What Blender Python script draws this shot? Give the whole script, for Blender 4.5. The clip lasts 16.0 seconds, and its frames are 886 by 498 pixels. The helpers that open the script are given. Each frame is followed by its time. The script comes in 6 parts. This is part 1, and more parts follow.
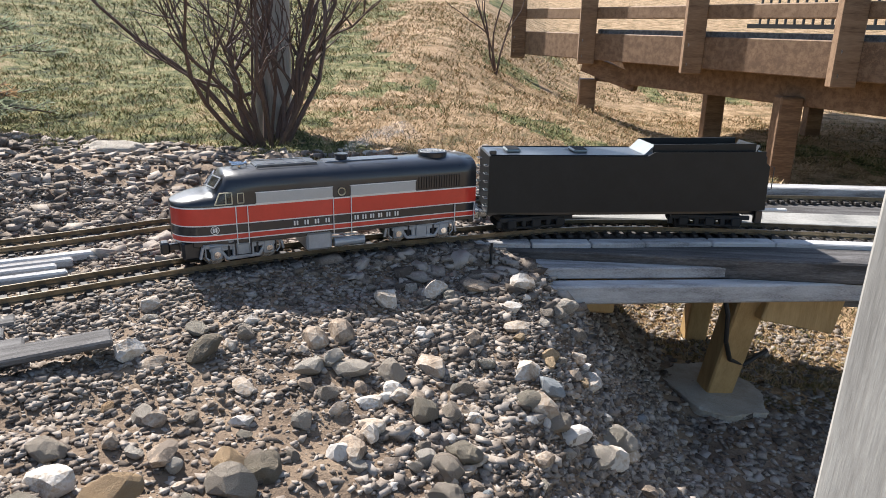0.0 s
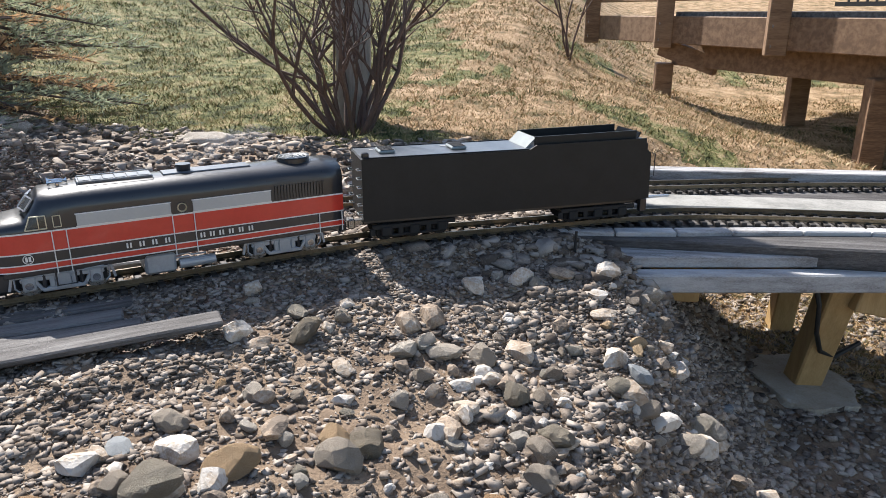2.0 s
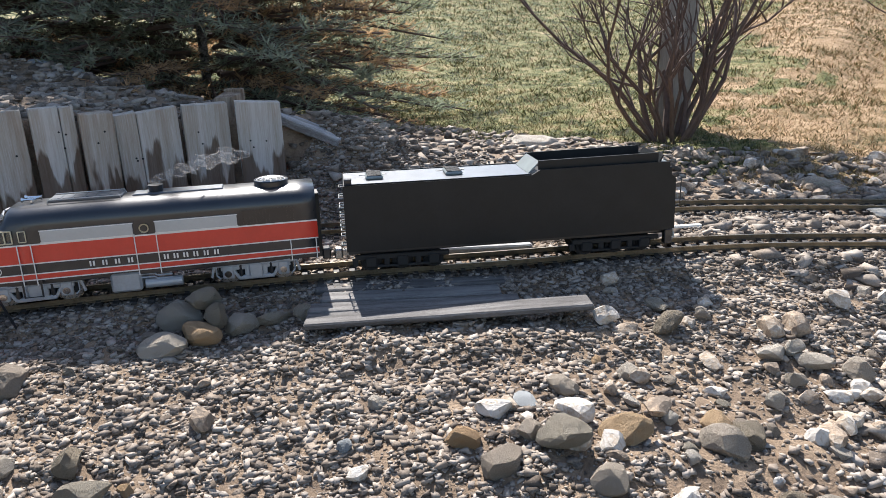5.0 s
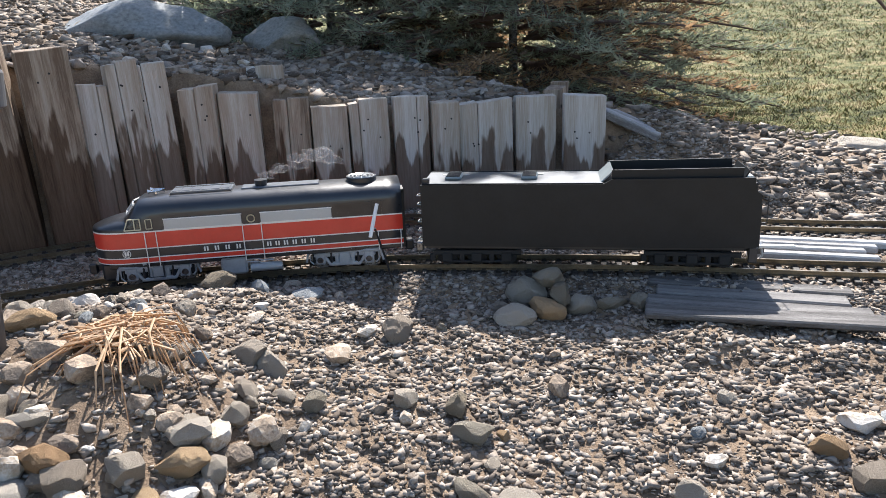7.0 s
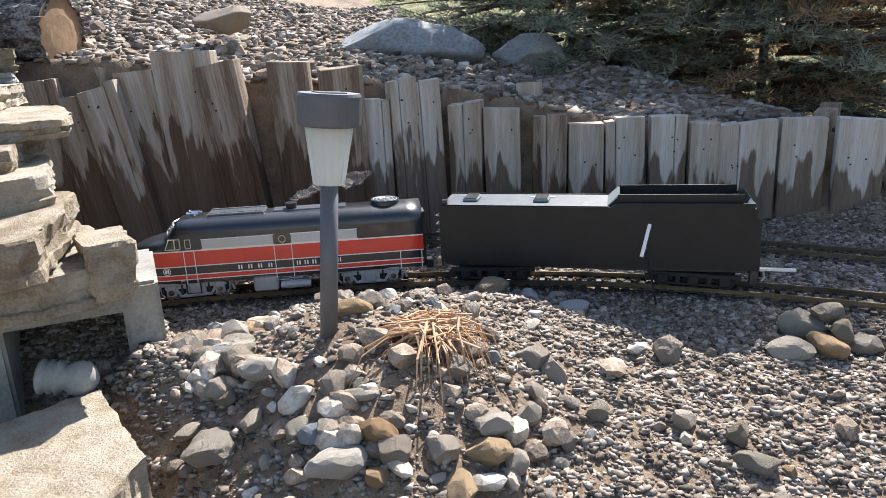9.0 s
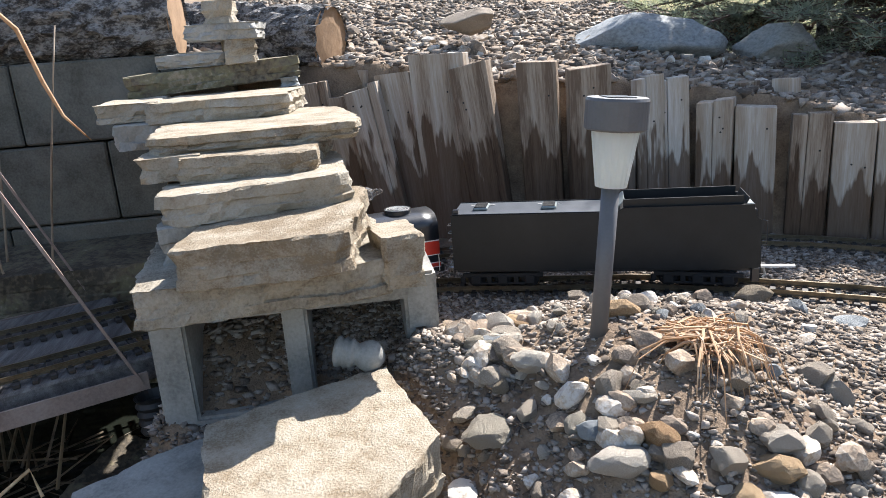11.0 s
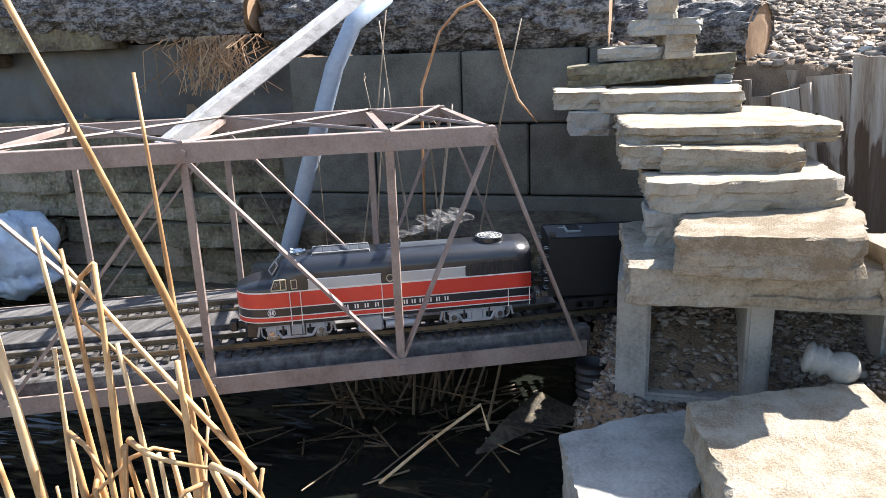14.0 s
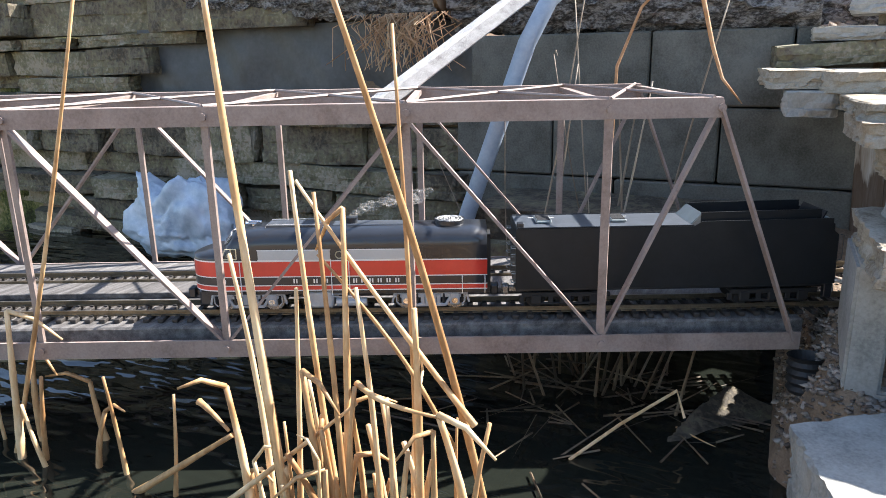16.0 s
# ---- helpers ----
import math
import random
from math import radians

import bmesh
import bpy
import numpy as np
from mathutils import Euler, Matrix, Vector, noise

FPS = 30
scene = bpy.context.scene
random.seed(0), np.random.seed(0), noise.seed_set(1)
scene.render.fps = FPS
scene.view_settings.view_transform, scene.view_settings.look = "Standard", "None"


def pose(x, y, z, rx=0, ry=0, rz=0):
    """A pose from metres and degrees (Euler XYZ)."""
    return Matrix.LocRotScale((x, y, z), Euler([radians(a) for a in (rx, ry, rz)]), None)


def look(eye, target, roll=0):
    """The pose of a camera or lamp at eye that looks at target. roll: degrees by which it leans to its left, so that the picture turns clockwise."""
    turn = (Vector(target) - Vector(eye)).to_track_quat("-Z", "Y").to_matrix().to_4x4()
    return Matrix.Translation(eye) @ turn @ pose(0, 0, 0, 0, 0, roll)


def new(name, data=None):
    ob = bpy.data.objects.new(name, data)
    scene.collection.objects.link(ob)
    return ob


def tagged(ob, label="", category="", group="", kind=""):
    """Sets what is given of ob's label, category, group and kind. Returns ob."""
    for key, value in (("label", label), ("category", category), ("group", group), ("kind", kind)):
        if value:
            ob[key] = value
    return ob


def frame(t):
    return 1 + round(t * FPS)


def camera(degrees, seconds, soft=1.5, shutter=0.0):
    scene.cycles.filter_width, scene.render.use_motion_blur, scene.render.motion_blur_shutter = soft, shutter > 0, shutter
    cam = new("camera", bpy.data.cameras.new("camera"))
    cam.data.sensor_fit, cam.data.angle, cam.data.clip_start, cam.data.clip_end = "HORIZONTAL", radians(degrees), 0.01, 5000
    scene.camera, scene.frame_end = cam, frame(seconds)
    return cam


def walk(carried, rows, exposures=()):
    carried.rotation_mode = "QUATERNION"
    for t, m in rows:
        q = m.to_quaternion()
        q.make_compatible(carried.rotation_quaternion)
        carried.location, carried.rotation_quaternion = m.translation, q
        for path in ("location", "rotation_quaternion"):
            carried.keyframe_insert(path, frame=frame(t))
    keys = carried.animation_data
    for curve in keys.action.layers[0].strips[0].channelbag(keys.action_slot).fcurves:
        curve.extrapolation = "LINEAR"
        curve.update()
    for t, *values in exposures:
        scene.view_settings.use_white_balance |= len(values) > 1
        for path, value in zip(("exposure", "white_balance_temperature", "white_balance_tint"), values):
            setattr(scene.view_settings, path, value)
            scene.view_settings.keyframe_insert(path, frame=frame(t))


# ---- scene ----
cam = camera(63.4, 16.0, soft=0.7)
PATH = [
    (0, (0.052, 0.063, 0.319), (-0.076, 1.969, -0.274), 1.3),
    (0.5, (0.043, 0.06, 0.318), (-0.15, 1.955, -0.292), 0.8),
    (1, (0.04, 0.055, 0.322), (-0.202, 1.942, -0.295), 0.3),
    (1.5, (0.037, 0.05, 0.322), (-0.231, 1.931, -0.3), 0.1),
    (2, (0.026, 0.04, 0.326), (-0.284, 1.913, -0.303), -0.1),
    (2.5, (0.01, 0.023, 0.325), (-0.39, 1.879, -0.303), -0.3),
    (3, (-0.013, 0.002, 0.326), (-0.534, 1.829, -0.299), -0.6),
    (3.5, (-0.035, -0.019, 0.326), (-0.69, 1.765, -0.298), -0.8),
    (4, (-0.052, -0.034, 0.327), (-0.817, 1.706, -0.296), -1.1),
    (4.2, (-0.058, -0.042, 0.324), (-0.864, 1.683, -0.288), -1.3),
    (6.3, (-0.113, -0.13, 0.332), (-1.376, 1.294, -0.28), -1.7),
    (6.5, (-0.118, -0.151, 0.34), (-1.432, 1.225, -0.277), -1.7),
    (7, (-0.139, -0.188, 0.349), (-1.622, 1.011, -0.254), -2.3),
    (7.5, (-0.154, -0.219, 0.358), (-1.751, 0.831, -0.232), -2.9),
    (8, (-0.159, -0.236, 0.357), (-1.812, 0.729, -0.223), -2.8),
    (8.5, (-0.161, -0.263, 0.36), (-1.87, 0.607, -0.208), -2.5),
    (8.7, (-0.16, -0.278, 0.366), (-1.893, 0.545, -0.199), -2.5),
    (10.8, (-0.171, -0.388, 0.395), (-2.071, -0.092, -0.157), -3.9),
    (11, (-0.17, -0.396, 0.395), (-2.076, -0.148, -0.157), -4.2),
    (11.5, (-0.164, -0.412, 0.399), (-2.078, -0.239, -0.155), -4.5),
    (12, (-0.15, -0.451, 0.408), (-2.074, -0.462, -0.138), -5.3),
    (12.5, (-0.131, -0.494, 0.406), (-2.047, -0.722, -0.121), -5.1),
    (13, (-0.108, -0.533, 0.403), (-2.003, -0.904, -0.119), -4.1),
    (13.5, (-0.085, -0.563, 0.406), (-1.969, -0.98, -0.121), -3.0),
    (14, (-0.108, -0.638, 0.414), (-1.967, -1.15, -0.117), -2.2),
    (14.5, (-0.106, -0.692, 0.382), (-1.924, -1.337, -0.148), -0.8),
    (15, (-0.087, -0.707, 0.392), (-1.863, -1.453, -0.148), -1.6),
    (15.5, (-0.075, -0.745, 0.391), (-1.833, -1.535, -0.144), -1.7),
    (16, (-0.067, -0.758, 0.375), (-1.813, -1.577, -0.153), -1.1),
]
walk(cam, [(t, look(eye, target, roll)) for t, eye, target, roll in PATH], exposures=[(0, 0.98), (4, 1.08), (7.5, 1.32), (11.5, 1.45), (13, 1.62), (14.5, 1.80), (16, 1.86)])

# ---------- light ----------
world = bpy.data.worlds.new("sky")
scene.world = world
world.use_nodes = True
_sky = world.node_tree.nodes.new("ShaderNodeTexSky")
_sky.sky_type, _sky.sun_disc = "NISHITA", False
SUN_EL, SUN_TO = 46.0, Vector((0.69, -0.72))          # elevation; the way the light travels over the ground
_sky.sun_elevation = radians(SUN_EL)
_sky.sun_rotation = math.atan2(-SUN_TO.x, -SUN_TO.y)
_bg = world.node_tree.nodes["Background"]
world.node_tree.links.new(_sky.outputs[0], _bg.inputs[0])
_bg.inputs[1].default_value = 0.105
sun = new("sun", bpy.data.lights.new("sun", "SUN"))
sun.data.energy, sun.data.angle, sun.data.color = 5.0, radians(0.6), (1.0, 0.96, 0.92)
sun.matrix_world = look((0, 0, 5), (SUN_TO.x * 5, SUN_TO.y * 5, 5 - 5 * math.tan(radians(SUN_EL)) * SUN_TO.length))

# ---------- materials ----------
def material(name, cols, scale=20.0, rough=0.8, bump=0.3, metal=0.0, fine=160.0, stretch=(1, 1, 1), rand="", spread=0.35, depth=0.004, coat=0.0, spec=0.5, damp=False):
    """A noise-mottled surface. cols: two to four colours; rand: 'object' or 'island' adds a random pick of the colour to the mottling."""
    m = bpy.data.materials.new(name)
    m.use_nodes = True
    n, l = m.node_tree.nodes, m.node_tree.links
    b = n["Principled BSDF"]
    co = n.new("ShaderNodeTexCoord")
    mp = n.new("ShaderNodeMapping")
    mp.inputs["Scale"].default_value = stretch
    l.new(co.outputs["Object"], mp.inputs[0])
    big, small = n.new("ShaderNodeTexNoise"), n.new("ShaderNodeTexNoise")
    for t, s, d in ((big, scale, 4), (small, fine, 6)):
        t.inputs["Scale"].default_value, t.inputs["Detail"].default_value = s, d
        t.inputs["Roughness"].default_value = 0.65
        l.new(mp.outputs[0], t.inputs["Vector"])
    mix = n.new("ShaderNodeMix")
    mix.inputs[0].default_value = 0.4
    l.new(big.outputs[0], mix.inputs[2])
    l.new(small.outputs[0], mix.inputs[3])
    gain = n.new("ShaderNodeMath")
    gain.operation = "MULTIPLY_ADD"
    gain.inputs[1].default_value = 1.15 / spread
    gain.inputs[2].default_value = 0.5 - 0.575 / spread
    l.new(mix.outputs[0], gain.inputs[0])
    fac = gain.outputs[0]
    ramp = n.new("ShaderNodeValToRGB")
    lo, hi = 0.08, 0.92
    if rand:
        src = n.new("ShaderNodeObjectInfo" if rand == "object" else "ShaderNodeNewGeometry")
        out = src.outputs["Random" if rand == "object" else "Random Per Island"]
        add = n.new("ShaderNodeMath")
        add.operation = "MULTIPLY_ADD"
        add.inputs[1].default_value, add.inputs[2].default_value = (0.55, -0.275) if rand == "object" else (0.95, -0.475)
        l.new(out, add.inputs[0])
        both = n.new("ShaderNodeMath")
        l.new(add.outputs[0], both.inputs[0])
        l.new(fac, both.inputs[1])
        fac = both.outputs[0]
    l.new(fac, ramp.inputs[0])
    el = ramp.color_ramp.elements
    while len(el) < len(cols):
        el.new(0.5)
    for i, c in enumerate(cols):
        el[i].position = lo + (hi - lo) * i / max(1, len(cols) - 1)
        el[i].color = (*c, 1)
    l.new(ramp.outputs[0], b.inputs["Base Color"])
    b.inputs["Roughness"].default_value, b.inputs["Metallic"].default_value = rough, metal
    b.inputs["Coat Weight"].default_value = coat
    b.inputs["Specular IOR Level"].default_value = spec
    rr = n.new("ShaderNodeMapRange")
    rr.inputs[3].default_value, rr.inputs[4].default_value = max(0.03, rough - 0.15), min(1, rough + 0.12)
    l.new(small.outputs[0], rr.inputs[0])
    l.new(rr.outputs[0], b.inputs["Roughness"])
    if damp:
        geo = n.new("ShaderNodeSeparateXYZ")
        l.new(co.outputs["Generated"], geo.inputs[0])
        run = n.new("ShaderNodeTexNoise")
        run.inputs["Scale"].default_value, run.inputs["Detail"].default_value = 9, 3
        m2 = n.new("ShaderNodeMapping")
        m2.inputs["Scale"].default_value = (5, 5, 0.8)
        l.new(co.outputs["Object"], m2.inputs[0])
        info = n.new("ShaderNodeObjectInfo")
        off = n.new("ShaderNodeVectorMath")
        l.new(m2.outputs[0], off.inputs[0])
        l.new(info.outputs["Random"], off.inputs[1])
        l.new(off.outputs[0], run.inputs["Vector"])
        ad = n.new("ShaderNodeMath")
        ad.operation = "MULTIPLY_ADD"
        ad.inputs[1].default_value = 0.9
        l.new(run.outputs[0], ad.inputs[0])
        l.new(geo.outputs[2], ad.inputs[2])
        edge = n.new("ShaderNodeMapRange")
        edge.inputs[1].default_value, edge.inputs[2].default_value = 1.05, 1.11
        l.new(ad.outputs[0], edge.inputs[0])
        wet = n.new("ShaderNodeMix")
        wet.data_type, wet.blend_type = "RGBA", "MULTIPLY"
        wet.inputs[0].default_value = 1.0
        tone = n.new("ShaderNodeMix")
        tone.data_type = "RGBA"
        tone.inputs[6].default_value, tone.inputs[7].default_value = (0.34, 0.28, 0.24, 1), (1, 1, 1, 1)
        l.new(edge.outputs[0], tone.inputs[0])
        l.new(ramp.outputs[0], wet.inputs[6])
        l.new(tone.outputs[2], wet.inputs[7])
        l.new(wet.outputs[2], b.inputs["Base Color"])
    if bump:
        bp = n.new("ShaderNodeBump")
        bp.inputs["Strength"].default_value, bp.inputs["Distance"].default_value = bump, depth
        l.new(mix.outputs[0], bp.inputs["Height"])
        l.new(bp.outputs[0], b.inputs["Normal"])
    return m


def plain(name, col, rough=0.4, metal=0.0, var=0.12):
    return material(name, [tuple(c * (1 - var) for c in col), tuple(min(1, c * (1 + var)) for c in col)], 35, rough, 0.05, metal, 300)


M_SOIL = material("gravelly_soil", [(0.10, 0.066, 0.042), (0.205, 0.142, 0.092), (0.31, 0.225, 0.15)], 16, 0.95, 1.0, fine=300, depth=0.008, spread=0.4)
M_PEB = material("mixed_gravel_chips", [(0.095, 0.077, 0.063), (0.175, 0.143, 0.117), (0.235, 0.195, 0.16), (0.29, 0.247, 0.207), (0.355, 0.313, 0.272)], 60, 0.95, 0.35, fine=500, rand="island", depth=0.002, spread=0.5, spec=0.1)
M_ROCK = material("field_stone", [(0.20, 0.16, 0.125), (0.36, 0.30, 0.235), (0.47, 0.41, 0.335), (0.59, 0.545, 0.48)], 34, 0.9, 1.0, fine=300, rand="object", depth=0.004, spec=0.3)
M_BASE = material("stained_grey_limestone", [(0.13, 0.105, 0.075), (0.30, 0.265, 0.21), (0.42, 0.385, 0.32)], 24, 0.95, 1.0, fine=240, depth=0.008, spec=0.2, spread=0.45)
M_COBBLE = material("mixed_small_stones", [(0.17, 0.135, 0.105), (0.33, 0.25, 0.18), (0.42, 0.355, 0.285), (0.55, 0.51, 0.46)], 34, 0.9, 1.0, fine=300, rand="island", depth=0.004, spec=0.3)
M_LITTER = material("soaked_reed_litter", [(0.05, 0.035, 0.02), (0.12, 0.08, 0.045), (0.21, 0.15, 0.09)], 20, 0.6, 0.2, fine=100, rand="island")
M_TAN = material("tan_stone", [(0.26, 0.15, 0.075), (0.42, 0.28, 0.155), (0.55, 0.42, 0.27)], 34, 0.9, 1.0, fine=300, rand="object", depth=0.004, spec=0.3)
M_BLUE = material("blue_grey_stone", [(0.13, 0.14, 0.145), (0.22, 0.235, 0.24), (0.30, 0.31, 0.31)], 22, 0.8, 0.7, fine=190, rand="object", depth=0.003)
M_SLAB = material("limestone_slab", [(0.22, 0.17, 0.115), (0.34, 0.29, 0.22), (0.41, 0.365, 0.295), (0.475, 0.435, 0.37)], 26, 0.95, 1.0, fine=330, stretch=(1, 1, 1.3), rand="object", depth=0.008, spec=0.2, spread=0.5)
M_WALLSTONE = material("mossy_wall_stone", [(0.055, 0.045, 0.032), (0.13, 0.105, 0.072), (0.16, 0.145, 0.085), (0.28, 0.235, 0.175)], 14, 0.92, 1.0, fine=110, rand="object", depth=0.007)
M_CONC = material("grey_concrete", [(0.17, 0.165, 0.15), (0.27, 0.26, 0.235), (0.34, 0.33, 0.30)], 12, 0.92, 0.6, fine=220, depth=0.002)
M_WALLBLOCK = material("damp_concrete_block", [(0.06, 0.058, 0.047), (0.115, 0.111, 0.095), (0.165, 0.16, 0.14)], 8, 0.85, 0.5, fine=240, depth=0.003)
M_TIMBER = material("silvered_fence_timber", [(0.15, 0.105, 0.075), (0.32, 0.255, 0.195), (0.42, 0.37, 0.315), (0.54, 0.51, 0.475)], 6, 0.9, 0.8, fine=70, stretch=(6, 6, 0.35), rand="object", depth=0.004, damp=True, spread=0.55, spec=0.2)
M_PLANK = material("weathered_plank", [(0.17, 0.155, 0.145), (0.36, 0.35, 0.345), (0.50, 0.495, 0.49)], 9, 0.9, 0.9, fine=200, stretch=(0.9, 6, 6), rand="object", depth=0.003, spec=0.25)
M_DARKPLANK = material("dark_weathered_plank", [(0.055, 0.05, 0.047), (0.125, 0.117, 0.112), (0.22, 0.21, 0.20)], 9, 0.85, 0.9, fine=160, stretch=(0.8, 8, 8), rand="object", depth=0.003, spec=0.3)
M_DECK = material("brown_stained_deck_timber", [(0.12, 0.066, 0.033), (0.205, 0.122, 0.066), (0.26, 0.165, 0.095)], 5, 0.75, 0.3, fine=40, stretch=(1, 8, 8), rand="object", depth=0.002)
M_NEWWOOD = material("yellow_pine", [(0.32, 0.20, 0.08), (0.46, 0.31, 0.14)], 8, 0.7, 0.3, fine=60, stretch=(8, 8, 1), depth=0.002)
M_BARK = material("grey_bark", [(0.045, 0.04, 0.037), (0.16, 0.15, 0.143), (0.33, 0.32, 0.31)], 55, 0.95, 1.0, fine=220, depth=0.02, spread=0.22, stretch=(1, 0.5, 1))
M_WOODEND = material("sawn_log_end", [(0.20, 0.12, 0.065), (0.33, 0.21, 0.12)], 14, 0.9, 0.5, fine=70, depth=0.004)
M_TWIG = material("red_brown_bark", [(0.07, 0.045, 0.035), (0.14, 0.09, 0.07)], 30, 0.8, 0.4, fine=200, depth=0.002)
M_POST = material("grey_post_timber", [(0.25, 0.235, 0.21), (0.42, 0.40, 0.36)], 6, 0.85, 0.4, fine=50, stretch=(8, 8, 0.8), depth=0.002)
M_GRASS = material("green_winter_lawn", [(0.035, 0.038, 0.014), (0.10, 0.11, 0.036), (0.20, 0.185, 0.072), (0.33, 0.255, 0.14)], 10, 0.95, 1.0, fine=90, spread=0.26, depth=0.03, spec=0.2)
M_DRYLAWN = material("dry_winter_lawn", [(0.10, 0.085, 0.036), (0.25, 0.165, 0.085), (0.38, 0.255, 0.145), (0.49, 0.355, 0.22)], 9, 0.95, 1.0, fine=90, spread=0.28, depth=0.03, spec=0.2)
M_BLADE = material("green_grass_blades", [(0.045, 0.05, 0.018), (0.12, 0.13, 0.042), (0.22, 0.20, 0.08), (0.40, 0.31, 0.17)], 10, 0.85, 0.0, fine=20, rand="island", spread=0.28, spec=0.2)
M_DRYBLADE = material("straw_grass_blades", [(0.15, 0.13, 0.05), (0.31, 0.215, 0.11), (0.44, 0.31, 0.175), (0.54, 0.40, 0.25)], 3.2, 0.85, 0.0, fine=12, rand="island", spread=0.42, spec=0.2)
M_RAIL = material("brass_rail", [(0.15, 0.12, 0.08), (0.27, 0.225, 0.16)], 30, 0.36, 0.1, 0.8, fine=300)
M_TIE = material("black_plastic_tie", [(0.018, 0.015, 0.013), (0.045, 0.038, 0.033)], 40, 0.7, 0.2, fine=300, depth=0.001)
M_BLACK = material("gloss_black_paint", [(0.012, 0.014, 0.018), (0.017, 0.019, 0.024)], 35, 0.34, 0.03, 0, 300, coat=0.3, spec=0.6)
M_TENDER = material("black_tender_paint", [(0.0095, 0.011, 0.0125), (0.014, 0.016, 0.018)], 35, 0.42, 0.05, 0, 300, spec=0.3)
# Paler and bluer than the black paint; mirrored sky is put into the colour.
M_TOP = material("sky_tinted_bare_sheet", [(0.06, 0.07, 0.085), (0.095, 0.108, 0.128)], 25, 0.37, 0.05, 0.3, 200, spec=1.0)
# Grey of the hatches; also paints sunlight onto the bunker slope and lid.
M_HATCH = plain("grey_hatch_and_sunlit_sheet", (0.22, 0.25, 0.25), 0.4)
M_DARKIRON = plain("dull_black_iron", (0.011, 0.011, 0.012), 0.7)
M_RED = material("red_paint", [(0.56, 0.042, 0.024), (0.63, 0.05, 0.03)], 35, 0.36, 0.03, 0, 300, coat=0.25)
M_WHITE = plain("white_paint", (0.74, 0.72, 0.69), 0.4, var=0.05)
M_GREYP = plain("light_grey_panel", (0.46, 0.45, 0.43), 0.4, var=0.05)
M_SILVER = plain("silver_grey_paint", (0.36, 0.375, 0.40), 0.42, 0.25)
M_CHROME = plain("chrome", (0.7, 0.7, 0.7), 0.12, 1.0)
M_STEEL = plain("wheel_steel", (0.35, 0.34, 0.33), 0.3, 0.9)
M_FRAMEW = plain("cream_window_frame", (0.55, 0.5, 0.36), 0.5)
M_RUST = material("brown_painted_steel", [(0.15, 0.105, 0.088), (0.25, 0.19, 0.163), (0.33, 0.265, 0.232)], 18, 0.6, 0.3, 0.0, fine=260, depth=0.001, spread=0.5)
M_LAMPGREY = plain("grey_plastic", (0.10, 0.10, 0.105), 0.5)
M_PIPE = material("blue_grey_pipe", [(0.24, 0.30, 0.38), (0.34, 0.40, 0.48)], 8, 0.5, 0.1, fine=100)
M_ICE = material("melting_ice", [(0.30, 0.37, 0.46), (0.42, 0.49, 0.57), (0.56, 0.61, 0.68)], 7, 0.35, 0.5, fine=60, depth=0.01)
M_REED = material("dry_reed", [(0.32, 0.165, 0.065), (0.55, 0.33, 0.15), (0.72, 0.52, 0.30)], 12, 0.6, 0.3, fine=100, stretch=(1, 1, 0.3), rand="object", depth=0.001)
M_DRYSTEM = material("grey_dry_stem", [(0.15, 0.11, 0.075), (0.27, 0.21, 0.15), (0.40, 0.33, 0.25)], 12, 0.7, 0.3, fine=100, stretch=(1, 1, 0.3), rand="object", depth=0.001)
M_STRAW = material("dead_straw", [(0.34, 0.19, 0.095), (0.55, 0.35, 0.2), (0.62, 0.46, 0.3)], 20, 0.7, 0.2, fine=100, rand="island")
M_NEEDLE = material("spruce_needles", [(0.11, 0.13, 0.10), (0.24, 0.265, 0.20), (0.40, 0.395, 0.30)], 6, 0.7, 0.0, rand="island")
M_BROWNNEEDLE = material("browned_needles", [(0.24, 0.15, 0.075), (0.42, 0.28, 0.16)], 6, 0.7, 0.0, rand="island")
M_LINER = material("weathered_pond_liner", [(0.02, 0.022, 0.025), (0.045, 0.05, 0.055), (0.08, 0.085, 0.09)], 9, 0.5, 0.2, fine=70, spread=0.5)
M_RUBBER = plain("black_rubber", (0.012, 0.012, 0.012), 0.6)


def leafy(m, col, share):
    """Lets light through thin leaves, needles and blades."""
    n, l = m.node_tree.nodes, m.node_tree.links
    t, mix = n.new("ShaderNodeBsdfTranslucent"), n.new("ShaderNodeMixShader")
    t.inputs[0].default_value = (*col, 1)
    mix.inputs[0].default_value = share
    l.new(n["Principled BSDF"].outputs[0], mix.inputs[1])
    l.new(t.outputs[0], mix.inputs[2])
    l.new(mix.outputs[0], n["Material Output"].inputs[0])


leafy(M_NEEDLE, (0.30, 0.34, 0.22), 0.5)
leafy(M_BROWNNEEDLE, (0.48, 0.31, 0.17), 0.45)
leafy(M_STRAW, (0.6, 0.4, 0.22), 0.3)


def glass(name, col=(0.9, 0.93, 0.92), rough=0.05):
    m = bpy.data.materials.new(name)
    m.use_nodes = True
    b = m.node_tree.nodes["Principled BSDF"]
    b.inputs["Base Color"].default_value = (*col, 1)
    b.inputs["Transmission Weight"].default_value, b.inputs["Roughness"].default_value = 1.0, rough
    b.inputs["IOR"].default_value = 1.3
    return m


